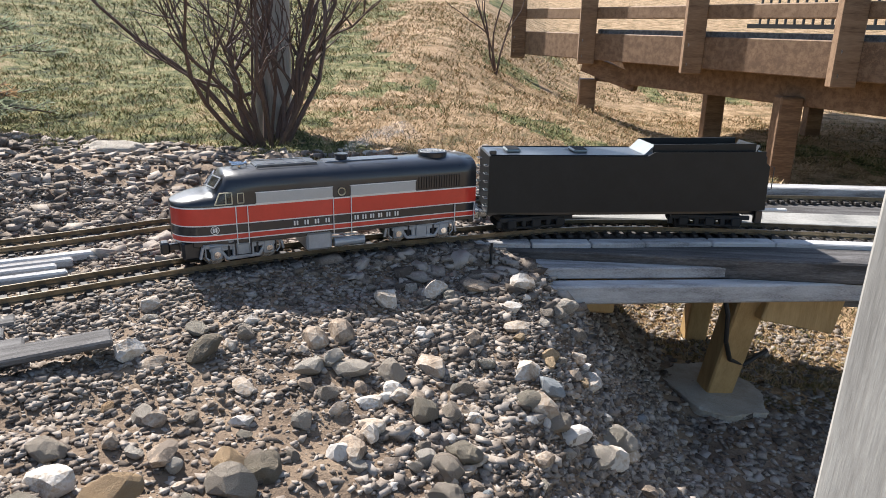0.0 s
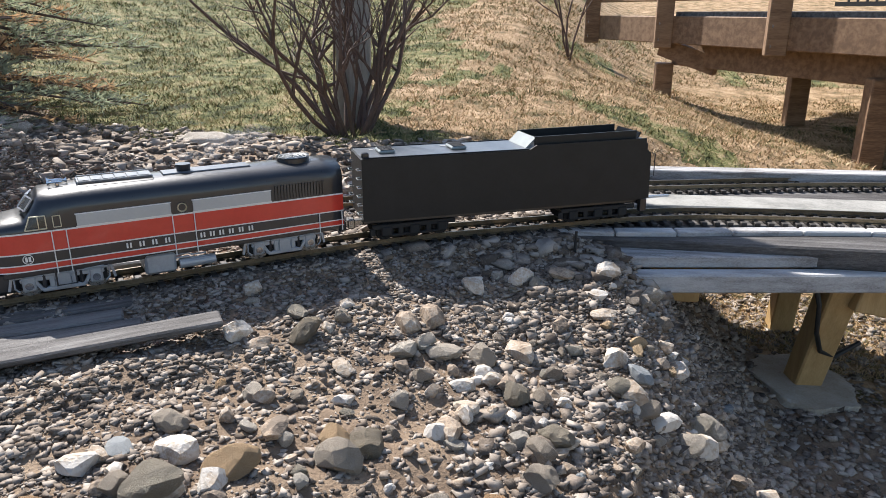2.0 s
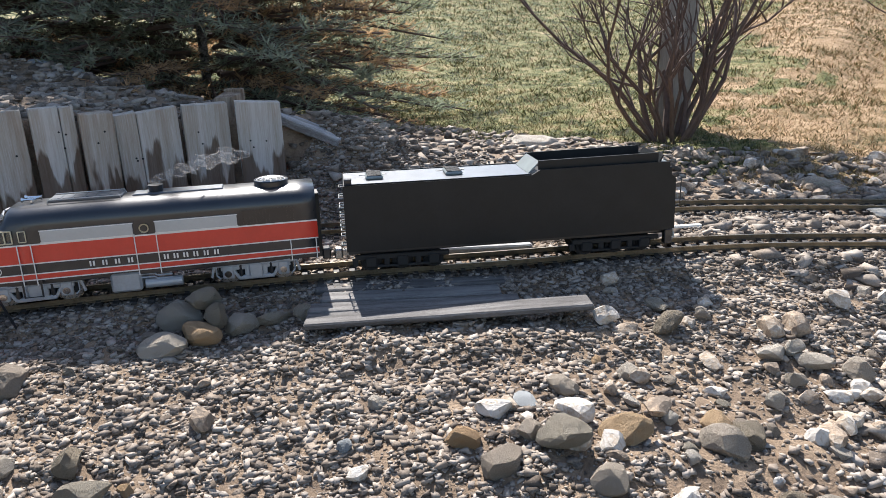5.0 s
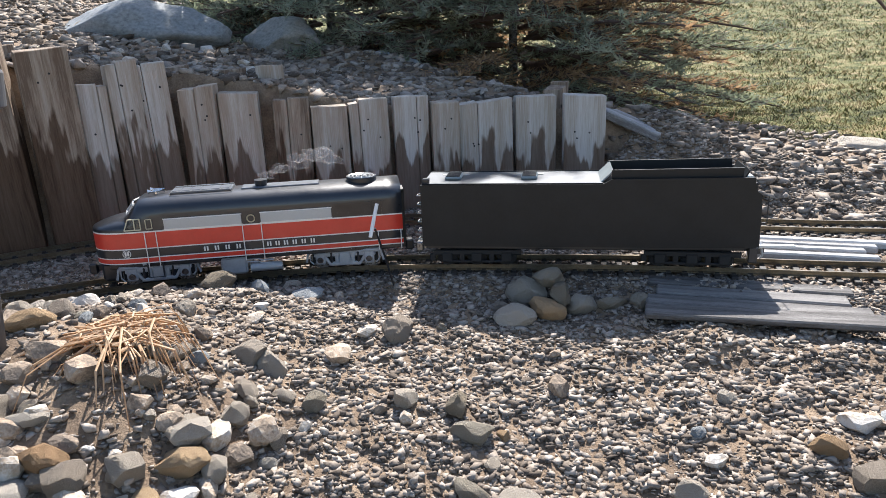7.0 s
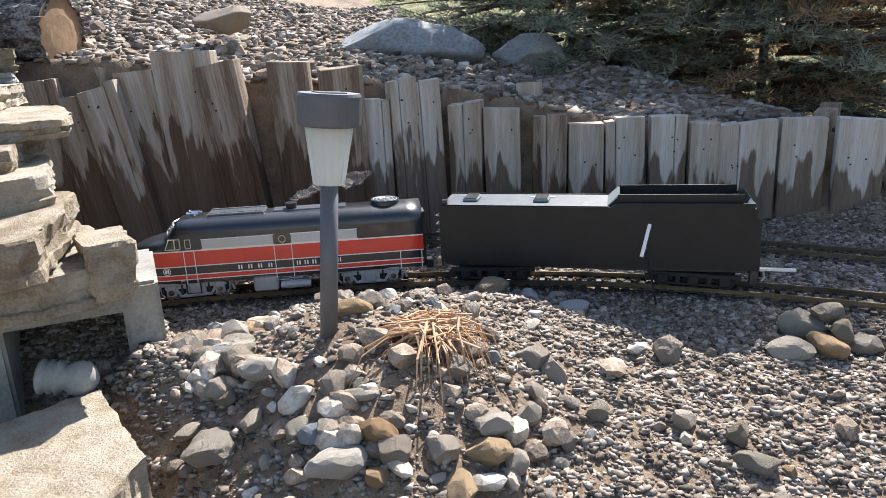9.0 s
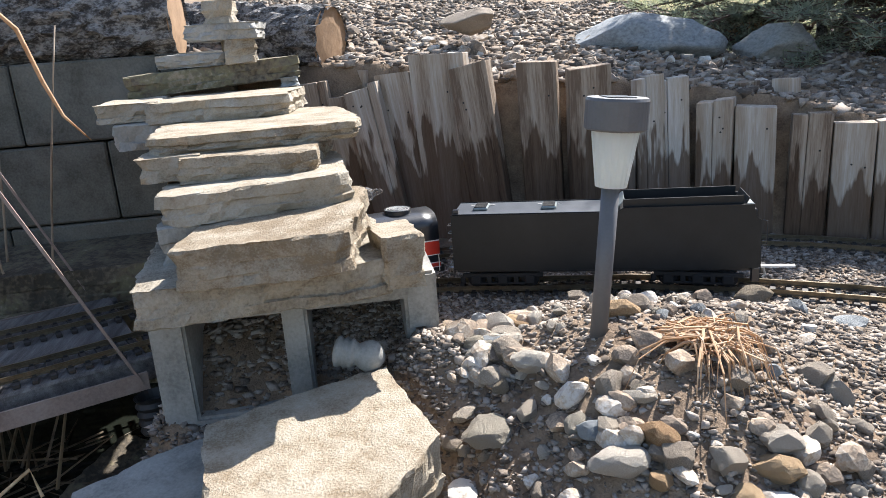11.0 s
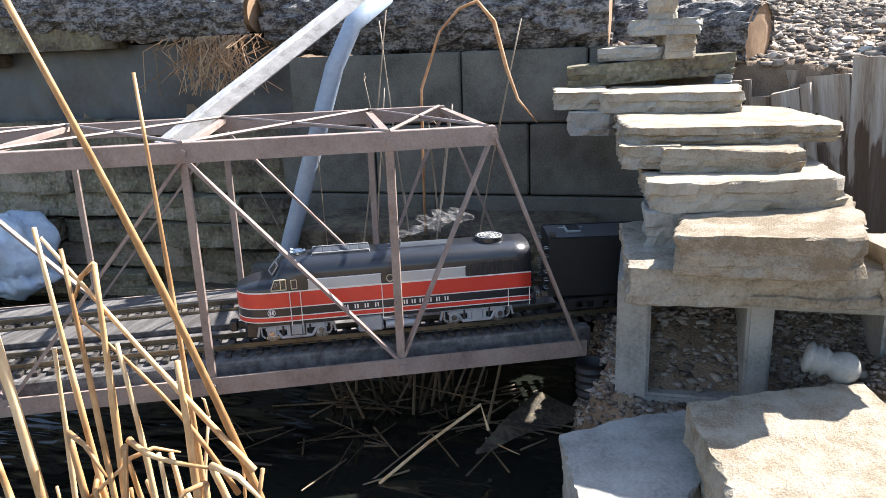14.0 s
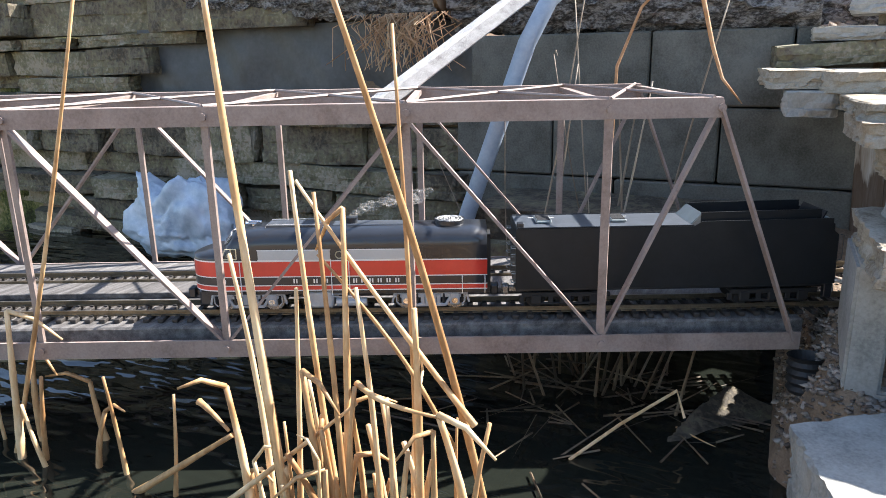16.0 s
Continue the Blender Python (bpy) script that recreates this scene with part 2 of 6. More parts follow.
M_GLASS = glass("clear_pane")
M_SMOKE = bpy.data.materials.new("thin_smoke")
M_SMOKE.use_nodes = True
_n, _l = M_SMOKE.node_tree.nodes, M_SMOKE.node_tree.links
_t, _m, _w, _r = _n.new("ShaderNodeBsdfTransparent"), _n.new("ShaderNodeMixShader"), _n.new("ShaderNodeTexNoise"), _n.new("ShaderNodeMapRange")
_n["Principled BSDF"].inputs["Base Color"].default_value = (0.75, 0.72, 0.70, 1)
_n["Principled BSDF"].inputs["Roughness"].default_value = 1.0
_w.inputs["Scale"].default_value, _w.inputs["Detail"].default_value = 130, 4
_r.inputs[1].default_value, _r.inputs[2].default_value, _r.inputs[3].default_value, _r.inputs[4].default_value = 0.45, 0.7, 0.0, 0.25
_l.new(_w.outputs[0], _r.inputs[0])
_l.new(_r.outputs[0], _m.inputs[0])
_l.new(_t.outputs[0], _m.inputs[1])
_l.new(_n["Principled BSDF"].outputs[0], _m.inputs[2])
_l.new(_m.outputs[0], _n["Material Output"].inputs[0])
M_RIBBED = bpy.data.materials.new("ribbed_lens")
M_RIBBED.use_nodes = True
_n, _l = M_RIBBED.node_tree.nodes, M_RIBBED.node_tree.links
_t, _m = _n.new("ShaderNodeBsdfTranslucent"), _n.new("ShaderNodeMixShader")
_t.inputs[0].default_value = (0.88, 0.9, 0.88, 1)
_n["Principled BSDF"].inputs["Base Color"].default_value = (0.8, 0.82, 0.8, 1)
_n["Principled BSDF"].inputs["Roughness"].default_value = 0.2
_m.inputs[0].default_value = 0.6
_l.new(_n["Principled BSDF"].outputs[0], _m.inputs[1])
_l.new(_t.outputs[0], _m.inputs[2])
_l.new(_m.outputs[0], _n["Material Output"].inputs[0])


def water():
    m = bpy.data.materials.new("dark_pond_water")
    m.use_nodes = True
    n, l = m.node_tree.nodes, m.node_tree.links
    b = n["Principled BSDF"]
    b.inputs["Base Color"].default_value = (0.012, 0.014, 0.011, 1)
    b.inputs["Roughness"].default_value = 0.04
    co, wv = n.new("ShaderNodeTexCoord"), n.new("ShaderNodeTexNoise")
    mp = n.new("ShaderNodeMapping")
    mp.inputs["Rotation"].default_value[2] = radians(24)
    mp.inputs["Scale"].default_value = (2.2, 0.8, 1)
    l.new(co.outputs["Object"], mp.inputs[0])
    l.new(mp.outputs[0], wv.inputs["Vector"])
    wv.inputs["Scale"].default_value, wv.inputs["Detail"].default_value = 7, 2
    bp = n.new("ShaderNodeBump")
    bp.inputs["Strength"].default_value, bp.inputs["Distance"].default_value = 0.5, 0.03
    l.new(wv.outputs[0], bp.inputs["Height"])
    l.new(bp.outputs[0], b.inputs["Normal"])
    return m


M_WATER = water()

# ---------- mesh helpers ----------
def thing(name, label, category, group="", kind="", at=None):
    """An Empty that carries the parts of one thing."""
    ob = new(name)
    ob.empty_display_size = 0.02
    if at is not None:
        ob.matrix_world = at
    return tagged(ob, label, category, group, kind)


def put(name, bm, mats, parent=None, label="", smooth=False, at=None):
    """Links a bmesh as one mesh object, under a thing or a part if one is given."""
    me = bpy.data.meshes.new(name)
    bm.to_mesh(me)
    bm.free()
    return put_mesh(name, me, mats, parent, label, smooth, at)


def put_mesh(name, me, mats, parent=None, label="", smooth=False, at=None):
    for m in mats if isinstance(mats, (list, tuple)) else [mats]:
        me.materials.append(m)
    if smooth:
        me.polygons.foreach_set("use_smooth", [True] * len(me.polygons))
    ob = new(name, me)
    if parent:
        ob.parent = parent
    if at is not None:
        ob.matrix_basis = at
    if label:
        ob["label"] = label
    return ob


def arrays(verts, faces):
    me = bpy.data.meshes.new("m")
    me.from_pydata(verts, [], faces)
    me.update()
    return me


def add_box(bm, x0, x1, y0, y1, z0, z1, bevel=0.0, at=None):
    r = bmesh.ops.create_cube(bm, size=1)
    vs = r["verts"]
    for v in vs:
        v.co = Vector((x0 + (v.co.x + 0.5) * (x1 - x0), y0 + (v.co.y + 0.5) * (y1 - y0), z0 + (v.co.z + 0.5) * (z1 - z0)))
    if bevel:
        es = list({e for v in vs for e in v.link_edges})
        r = bmesh.ops.bevel(bm, geom=es, offset=bevel, segments=1, affect="EDGES", profile=0.5)
        vs = list({v for f in r["faces"] for v in f.verts} | {v for v in vs if v.is_valid})
    if at is not None:
        bmesh.ops.transform(bm, matrix=at, verts=vs)
    return vs


def box(x0, x1, y0, y1, z0, z1, bevel=0.0, at=None):
    bm = bmesh.new()
    add_box(bm, x0, x1, y0, y1, z0, z1, bevel, at)
    return bm


def add_tube(bm, pts, radii, sides=8, caps=True):
    """A tube through the points, with a radius at each one."""
    pts = [Vector(p) for p in pts]
    if not isinstance(radii, (list, tuple)):
        radii = [radii] * len(pts)
    rings = []
    ref = None
    for i, p in enumerate(pts):
        d = (pts[min(i + 1, len(pts) - 1)] - pts[max(i - 1, 0)]).normalized()
        if ref is None:
            ref = Vector((0, 0, 1)) if abs(d.z) < 0.9 else Vector((1, 0, 0))
        a = d.cross(ref).normalized()
        ref = a.cross(d).normalized()
        rings.append([bm.verts.new(p + radii[i] * (math.cos(k * 2 * math.pi / sides) * a + math.sin(k * 2 * math.pi / sides) * ref)) for k in range(sides)])
    for r0, r1 in zip(rings, rings[1:]):
        for k in range(sides):
            bm.faces.new((r0[k], r0[(k + 1) % sides], r1[(k + 1) % sides], r1[k]))
    if caps:
        bm.faces.new(rings[0][::-1])
        bm.faces.new(rings[-1])
    return rings


def tube(pts, radii, sides=8):
    bm = bmesh.new()
    add_tube(bm, pts, radii, sides)
    return bm


def beam(a, b, w, h, bevel=0.0):
    """A square bar from a to b: w wide, h high."""
    a, b = Vector(a), Vector(b)
    d = b - a
    q = d.to_track_quat("X", "Z").to_matrix().to_4x4()
    return box(0, d.length, -w / 2, w / 2, -h / 2, h / 2, bevel, Matrix.Translation(a) @ q)


def add_beam(bm, a, b, w, h, bevel=0.0):
    a, b = Vector(a), Vector(b)
    d = b - a
    add_box(bm, 0, d.length, -w / 2, w / 2, -h / 2, h / 2, bevel, Matrix.Translation(a) @ d.to_track_quat("X", "Z").to_matrix().to_4x4())


def step(a, b, x):
    t = np.clip((np.asarray(x, float) - a) / (b - a), 0, 1)
    return t * t * (3 - 2 * t)


def spline(ctrl, n=24):
    """A Catmull-Rom curve through plan points."""
    p = [2 * np.array(ctrl[0]) - np.array(ctrl[1])] + [np.array(c) for c in ctrl] + [2 * np.array(ctrl[-1]) - np.array(ctrl[-2])]
    out = []
    for i in range(1, len(p) - 2):
        for t in np.arange(n) / n:
            out.append(0.5 * (2 * p[i] + (p[i + 1] - p[i - 1]) * t + (2 * p[i - 1] - 5 * p[i] + 4 * p[i + 1] - p[i + 2]) * t * t + (3 * p[i] - p[i - 1] - 3 * p[i + 1] + p[i + 2]) * t ** 3))
    out.append(p[-2])
    return np.array(out)


class Line:
    """A plan curve with its length along it."""
    def __init__(self, pts):
        self.p = pts
        self.s = np.concatenate([[0], np.cumsum(np.linalg.norm(np.diff(pts, axis=0), axis=1))])

    def at(self, s):
        return np.array([np.interp(s, self.s, self.p[:, 0]), np.interp(s, self.s, self.p[:, 1])])

    def way(self, s):
        d = self.at(s + 0.01) - self.at(s - 0.01)
        return d / np.linalg.norm(d)

    def side(self, off):
        d = np.gradient(self.p, axis=0)
        d /= np.linalg.norm(d, axis=1)[:, None]
        return Line(self.p + off * np.stack([d[:, 1], -d[:, 0]], 1))

    def dist(self, x, y):
        p = self.p[::4]
        best = np.full(np.shape(x), 99.0)
        for q in p:
            best = np.minimum(best, np.hypot(x - q[0], y - q[1]))
        return best


# ---------- the plan ----------
NEAR_RAIL = spline([(1.9, 1.16), (1.2, 1.25), (0.65, 1.275), (0.36, 1.27), (0.18, 1.24), (0.01, 1.165), (-0.178, 1.075), (-0.33, 0.972), (-0.51, 0.825), (-0.735, 0.648), (-0.985, 0.41),
                    (-1.10, 0.258), (-1.20, 0.075), (-1.262, -0.11), (-1.308, -0.28), (-1.305, -0.47), (-1.243, -0.67), (-1.15, -0.865), (-1.043, -1.107), (-0.92, -1.385), (-0.80, -1.66), (-0.60, -2.12), (-0.3, -2.8)])
GAUGE = 0.047
MAIN = Line(NEAR_RAIL).side(GAUGE / 2)
SECOND_NEAR = spline([(1.9, 1.46), (1.2, 1.55), (0.67, 1.565), (0.12, 1.44), (-0.02, 1.398), (-0.22, 1.314), (-0.345, 1.245), (-0.475, 1.15), (-0.60, 1.04), (-0.85, 0.85), (-1.13, 0.62),
                      (-1.29, 0.46), (-1.39, 0.28), (-1.47, 0.02), (-1.50, -0.28), (-1.475, -0.52), (-1.405, -0.72), (-1.30, -0.95), (-1.16, -1.26), (-0.95, -1.715), (-0.83, -1.98), (-0.48, -2.75)])
SECOND = Line(SECOND_NEAR).side(GAUGE / 2)
FENCE = Line(spline([(-1.06, 1.01), (-1.184, 0.861), (-1.33, 0.606), (-1.446, 0.392), (-1.53, 0.27), (-1.543, 0.092), (-1.565, 0.0), (-1.66, -0.173), (-1.705, -0.265), (-1.735, -0.386), (-1.76, -0.55)]))
WATER_Z = -0.2


def ground_z(x, y):
    """Height of the ground: track bed, mounds, bank behind the fence, gully under the trestle, pond and lawn."""
    x, y = np.asarray(x, float), np.asarray(y, float)
    d1, d2 = MAIN.dist(x, y), SECOND.dist(x, y)
    d = np.minimum(d1, d2)
    # lawn and far slope
    far = 0.035 + 0.05 * step(1.6, 2.6, y) - 0.19 * step(-0.35, 0.9, x) * step(1.5, 2.6, y) - 0.10 * step(0.3, 1.2, x) * step(2.6, 3.3, y) + 0.10 * np.maximum(0, y - 2.7 - 2.4 * step(-0.4, 0.7, x)) + 0.14 * np.maximum(0, -x - 2.0)
    far = far - 0.13 * step(0.8, 1.3, x) * step(3.5, 2.7, y)
    # foreground
    fore = -0.034 - 0.10 * step(0.1, 0.65, d1) + 0.105 * np.exp(-(((x + 0.85) / 0.26) ** 2 + ((y + 0.10) / 0.21) ** 2)) + 0.03 * np.exp(-(((x + 0.15) / 0.25) ** 2 + ((y - 0.55) / 0.22) ** 2)) + 0.045 * np.exp(-(((x + 0.30) / 0.24) ** 2 + ((y - 0.40) / 0.19) ** 2))
    fore = fore + 0.043 * np.exp(-(((x + 0.80) / 0.36) ** 4 + (y / 0.30) ** 4))
    fore = fore + 0.075 * np.exp(-(((x + 1.0) / 0.09) ** 2 + ((y + 0.325) / 0.075) ** 2))
    fore = fore - 0.25 * step(0.09, 0.50, x - 0.25 * (y - 0.8)) * step(1.5, 0.9, y)
    pu, pv = 0.834 * (x + 0.64) + 0.552 * (y - 0.546), -0.552 * (x + 0.64) + 0.834 * (y - 0.546)
    pad = step(-0.10, -0.04, pv) * step(0.19, 0.15, pv) * step(-0.06, -0.01, pu) * step(0.45, 0.36, pu)
    fore = fore * (1 - pad) - 0.027 * pad
    # which side of the main track
    edge = np.interp(x, MAIN.p[:360][::-1, 0], MAIN.p[:360][::-1, 1])
    back = step(-0.05, 0.05, y - edge) * step(-0.72, -0.66, y) + step(0.0, 0.1, -1.33 - x) * step(-0.7, -0.6, y)
    back = np.clip(back, 0, 1)
    bank = 0.1 * np.exp(-(((x + 1.02) / 0.22) ** 2 + ((y - 1.12) / 0.14) ** 2)) + 0.06 * np.exp(-(((x + 1.35) / 0.5) ** 2 + ((y - 1.35) / 0.4) ** 2))
    z = np.where(back > 0.5, far * step(0.1, 0.35, d) + bank - 0.014, fore)
    # gully under the trestle
    gully = step(0.10, 0.42, x) * step(2.5, 1.7, y) * step(0.5, 0.95, y)
    z = z * (1 - gully) + gully * (-0.30 - 0.05 * step(0.3, 0.9, x))
    # bed of the tracks
    bed = step(0.13, 0.055, d) * step(0.14, 0.02, x) * step(-0.72, -0.66, y)
    z = z * (1 - bed) - 0.0135 * bed
    # terrace behind the fence
    fx = np.interp(y, FENCE.p[::-1, 1], FENCE.p[::-1, 0])
    off = (fx - x) * 0.85
    high = 0.16 + 0.13 * step(0.9, 0.1, y) + 0.07 * step(0.1, -0.4, y) + 0.17 * np.clip(off, 0, 60)
    t = step(0.0, 0.035, off) * step(1.22, 0.98, y)
    low_end = step(-0.74, -0.66, y)
    z = z * (1 - t * low_end) + t * low_end * high
    # pond
    pond = step(-0.60, -0.74, y + 0.45 * np.clip(x + 1.0, 0, 0.6) + 0.055 * step(-0.98, -1.06, x)) * step(-0.25, -0.45, x + 0.25 * (y + 0.8)) * step(-1.80, -1.74, x)
    z = z * (1 - pond) - 0.36 * pond
    shelf = step(-0.48, -0.58, y) * step(-1.78, -1.82, x)
    z = z * (1 - shelf) + shelf * (0.40 + 0.14 * np.clip(-1.8 - x, 0, 60))
    pack = step(-1.24, -1.20, x) * step(-1.035, -1.15, x) * step(-0.67, -0.62, y) * step(-0.28, -0.32, y)
    z = np.maximum(z, z * (1 - pack) + 0.045 * pack)
    # uneven surface, smoother in the track bed
    wave = np.sin(x * 31 + 2.1 * np.sin(y * 17)) * np.sin(y * 37 + 1.7 * np.sin(x * 23)) + 0.6 * np.sin(x * 71 + y * 29) * np.sin(y * 83 - x * 41) + 1.3 * np.sin(x * 11 + 1.3) * np.sin(y * 13 - 0.4)
    return z + wave * (0.0012 + 0.0032 * step(0.03, 0.14, d))


def gz(x, y):
    return float(ground_z(np.array([x]), np.array([y]))[0])

# ---------- ground ----------
def axis(lo, hi, fine, far):
    a = list(np.arange(lo, hi + 1e-6, fine))
    st, v = fine, hi
    while v < far:
        st *= 1.22
        v += st
        a.append(v)
    st, v = fine, lo
    while v > -far:
        st *= 1.22
        v -= st
        a.insert(0, v)
    return np.array(a)


def dry_lawn(x, y):
    """Where the lawn has turned straw-coloured: towards the deck, with a ragged edge."""
    edge = 0.05 - 0.17 * y + 0.16 * np.sin(x * 5 + y * 3) + 0.12 * np.sin(x * 13 - y * 11) + 0.08 * np.sin(x * 29 + y * 37)
    patch = np.sin(x * 2.3 + 1) * np.sin(y * 2.9 + 0.5) + 0.4 * np.sin(x * 9 + y * 7)
    return (x > edge) & (patch < 0.85)


def make_ground():
    xs, ys = axis(-2.1, 0.7, 0.018, 90), axis(-1.3, 2.0, 0.018, 90)
    X, Y = np.meshgrid(xs, ys)
    Z = ground_z(X, Y)
    nx, ny = len(xs), len(ys)
    faces = [(j * nx + i, j * nx + i + 1, (j + 1) * nx + i + 1, (j + 1) * nx + i) for j in range(ny - 1) for i in range(nx - 1)]
    me = arrays(np.stack([X, Y, Z], -1).reshape(-1, 3).tolist(), faces)
    ob = put_mesh("ground", me, [M_SOIL, M_GRASS, M_DRYLAWN], smooth=True)
    cx, cy = (X[:-1, :-1] + X[1:, 1:]) / 2, (Y[:-1, :-1] + Y[1:, 1:]) / 2
    wob = 0.12 * np.sin(cx * 7) + 0.05 * np.sin(cx * 23 + cy * 9)
    lawn = (cy > 1.62 + wob + 0.25 * step(-0.9, -1.6, cx)) & (cx < 30) | (cy > 1.35 + wob) & (cx > 0.25) | (cx < -5.5 + wob) | (cy < -3.2) | (cx > 1.2 + wob) 
    me.polygons.foreach_set("material_index", (lawn.astype(int) * np.where(dry_lawn(cx, cy), 2, 1)).ravel())
    tagged(ob, "gravelly soil bank that turns into patchy winter lawn", "ground", kind="structure")


make_ground()

bm = box(-1.76, -0.2, -3.2, -0.55, WATER_Z - 0.02, WATER_Z)
tagged(put("pond_water", bm, M_WATER), "dark still pond water under the truss bridge", "water", kind="structure")

# ---------- track ----------
def make_track(name, line, label):
    th = thing(name, label, "track", "garden railway tracks")
    prof = [(-0.0035, -0.0083), (0.0035, -0.0083), (0.0035, -0.0072), (0.0006, -0.0064), (0.0006, -0.0026), (0.0013, -0.002), (0.0013, 0.0), (-0.0013, 0.0), (-0.0013, -0.002), (-0.0006, -0.0026), (-0.0006, -0.0064), (-0.0035, -0.0072)]
    total = line.s[-1]
    for sgn in (-1, 1):
        bm = bmesh.new()
        prev = None
        for s in np.arange(0.02, total - 0.02, 0.02):
            p, w = line.at(s), line.way(s)
            nrm = np.array([w[1], -w[0]])
            ring = [bm.verts.new((*(p + nrm * (sgn * GAUGE / 2 + a)), b)) for a, b in prof]
            if prev:
                for k in range(len(prof)):
                    bm.faces.new((prev[k], prev[(k + 1) % 12], ring[(k + 1) % 12], ring[k]))
            prev = ring
        bmesh.ops.recalc_face_normals(bm, faces=bm.faces)
        put("rail", bm, M_RAIL, th, "worn brass rail")
    bm = box(-0.0045, 0.0045, -0.041, 0.041, -0.0145, -0.0085, 0.0008)
    for sgn in (-1, 1):
        add_box(bm, -0.003, 0.003, sgn * GAUGE / 2 - 0.006, sgn * GAUGE / 2 + 0.006, -0.0086, -0.0066)
    first = None
    for s in np.arange(0.5, total - 0.25, 0.0195 if False else 0.0225):
        p, w = line.at(s), line.way(s)
        m = pose(*p, 0, 0, 0, math.degrees(math.atan2(w[1], w[0])))
        if first is None:
            first = put("tie", bm, M_TIE, th, at=m)
        else:
            o = new("tie", first.data)
            o.parent, o.matrix_basis = th, m


make_track("near_track", MAIN, "brass-railed garden railway track curving over ballast and bridge")
make_track("far_track", SECOND, "second brass-railed track curving beside the first")

# ---------- locomotive ----------
HALF_W = 0.045


def make_loco():
    th = thing("diesel_locomotive", "red and black model diesel locomotive with white stripes and grey trucks", "model locomotive")
    R, F = -0.223, 0.223                       # rear and front
    bands = [(0.036, 1), (0.0375, 2), (0.0437, 1), (0.0452, 0), (0.0572, 1), (0.0587, 2), (0.0812, 1), (0.0832, 0)]
    xs = list(np.linspace(R, 0.135, 16)) + list(np.linspace(0.15, 0.172, 8)) + [0.18, 0.19, 0.197, 0.203, 0.208, 0.2125, 0.216, 0.219, 0.221, 0.2225]
    bm = bmesh.new()

    def half(x):
        u = max(0.0, (x - 0.15) / (0.2232 - 0.15))
        return HALF_W * max(0.0, 1 - u ** 3.4) ** 0.42

    def top(x):
        if x < 0.150:
            return 0.128 - 0.002 * step(0.11, 0.15, x)
        if x < 0.172:
            return 0.126 - 0.027 * float(np.clip((x - 0.152) / 0.018, 0, 1))
        return 0.099 - 0.011 * ((x - 0.172) / 0.051) ** 1.7

    rings = []
    NV = 9
    for x in xs:
        w, t = half(x), top(x)
        left = [(w, z) for z, _ in bands]
        z0 = bands[-1][0]
        for k in range(1, NV + 1):
            if x < 0.15:
                if k <= 3:
                    left.append((w, z0 + 0.0075 * k))
                else:
                    a = (k - 3) / (NV - 3) * math.pi / 2
                    left.append((w * max(0.0, math.cos(a)) ** 0.72, z0 + 0.0225 + (t - z0 - 0.0225) * math.sin(a) ** 0.9))
            else:
                a = k / NV * math.pi / 2
                left.append((w * max(0.0, math.cos(a)) ** 0.6, z0 + (t - z0) * math.sin(a) ** 0.85))
        ring = [bm.verts.new((x, yy, zz)) for yy, zz in left] + [bm.verts.new((x, -yy, zz)) for yy, zz in left[-2::-1]]
        rings.append(ring)
    n = len(rings[0])
    mats = [b[1] for b in bands] + [0] * NV
    for r0, r1 in zip(rings, rings[1:]):
        for k in range(n - 1):
            f = bm.faces.new((r0[k], r1[k], r1[k + 1], r0[k + 1]))
            kk = k if k < len(left) - 1 else n - 2 - k
            f.material_index = mats[min(kk, len(mats) - 1)]
            f.smooth = True
    for r, flip in ((rings[0], False), (rings[-1], True)):
        f = bm.faces.new(r if not flip else r[::-1])
        f.material_index = 0
    bmesh.ops.recalc_face_normals(bm, faces=bm.faces)
    put("body", bm, [M_BLACK, M_WHITE, M_RED], th, "black, red and white painted carbody with rounded nose")
    # underframe
    bm = box(R + 0.004, 0.2, -0.038, 0.038, 0.028, 0.0365, 0.001)
    put("underframe", bm, M_BLACK, th)
    put("pilot", box(0.185, 0.214, -0.032, 0.032, 0.008, 0.036, 0.004), M_BLACK, th, "black pilot under the nose")
    for end, sx in ((R - 0.002, -1), (F, 1)):
        bm = beam((end - sx * 0.02, 0, 0.022), (end + sx * 0.012, 0, 0.022), 0.008, 0.009, 0.001)
        add_box(bm, end + sx * 0.010 - 0.006, end + sx * 0.010 + 0.006, -0.009, 0.009, 0.014, 0.03, 0.002)
        put("coupler", bm, M_BLACK, th)
    sides = ((1, ""), (-1, ""))
    for sy, _ in sides:
        y = sy * (HALF_W + 0.0006)
        for a, b in ((-0.120, -0.019), (0.008, 0.115)):
            bm = box(a, b, y - 0.0012, y + 0.0012, 0.0845, 0.0985, 0.0003)
            put("side_panel", bm, M_GREYP, th, "light grey side panel")
        for a, b in ((-0.121, -0.018), (0.007, 0.116)):
            bm = bmesh.new()
            for z in (0.084, 0.099):
                add_box(bm, a, b, y - 0.001, y + 0.0009, z - 0.0005, z + 0.0005)
            put("panel_trim", bm, M_WHITE, th)
        # porthole
        bm = bmesh.new()
        bmesh.ops.create_cone(bm, cap_ends=False, segments=20, radius1=0.0062, radius2=0.0055, depth=0.003)
        bmesh.ops.create_circle(bm, cap_ends=True, segments=20, radius=0.0056)
        o = put("porthole", bm, M_FRAMEW, th, at=pose(-0.0055, y, 0.0915, 90, 0, 0))
        bm = bmesh.new()
        bmesh.ops.create_circle(bm, cap_ends=True, segments=20, radius=0.0044)
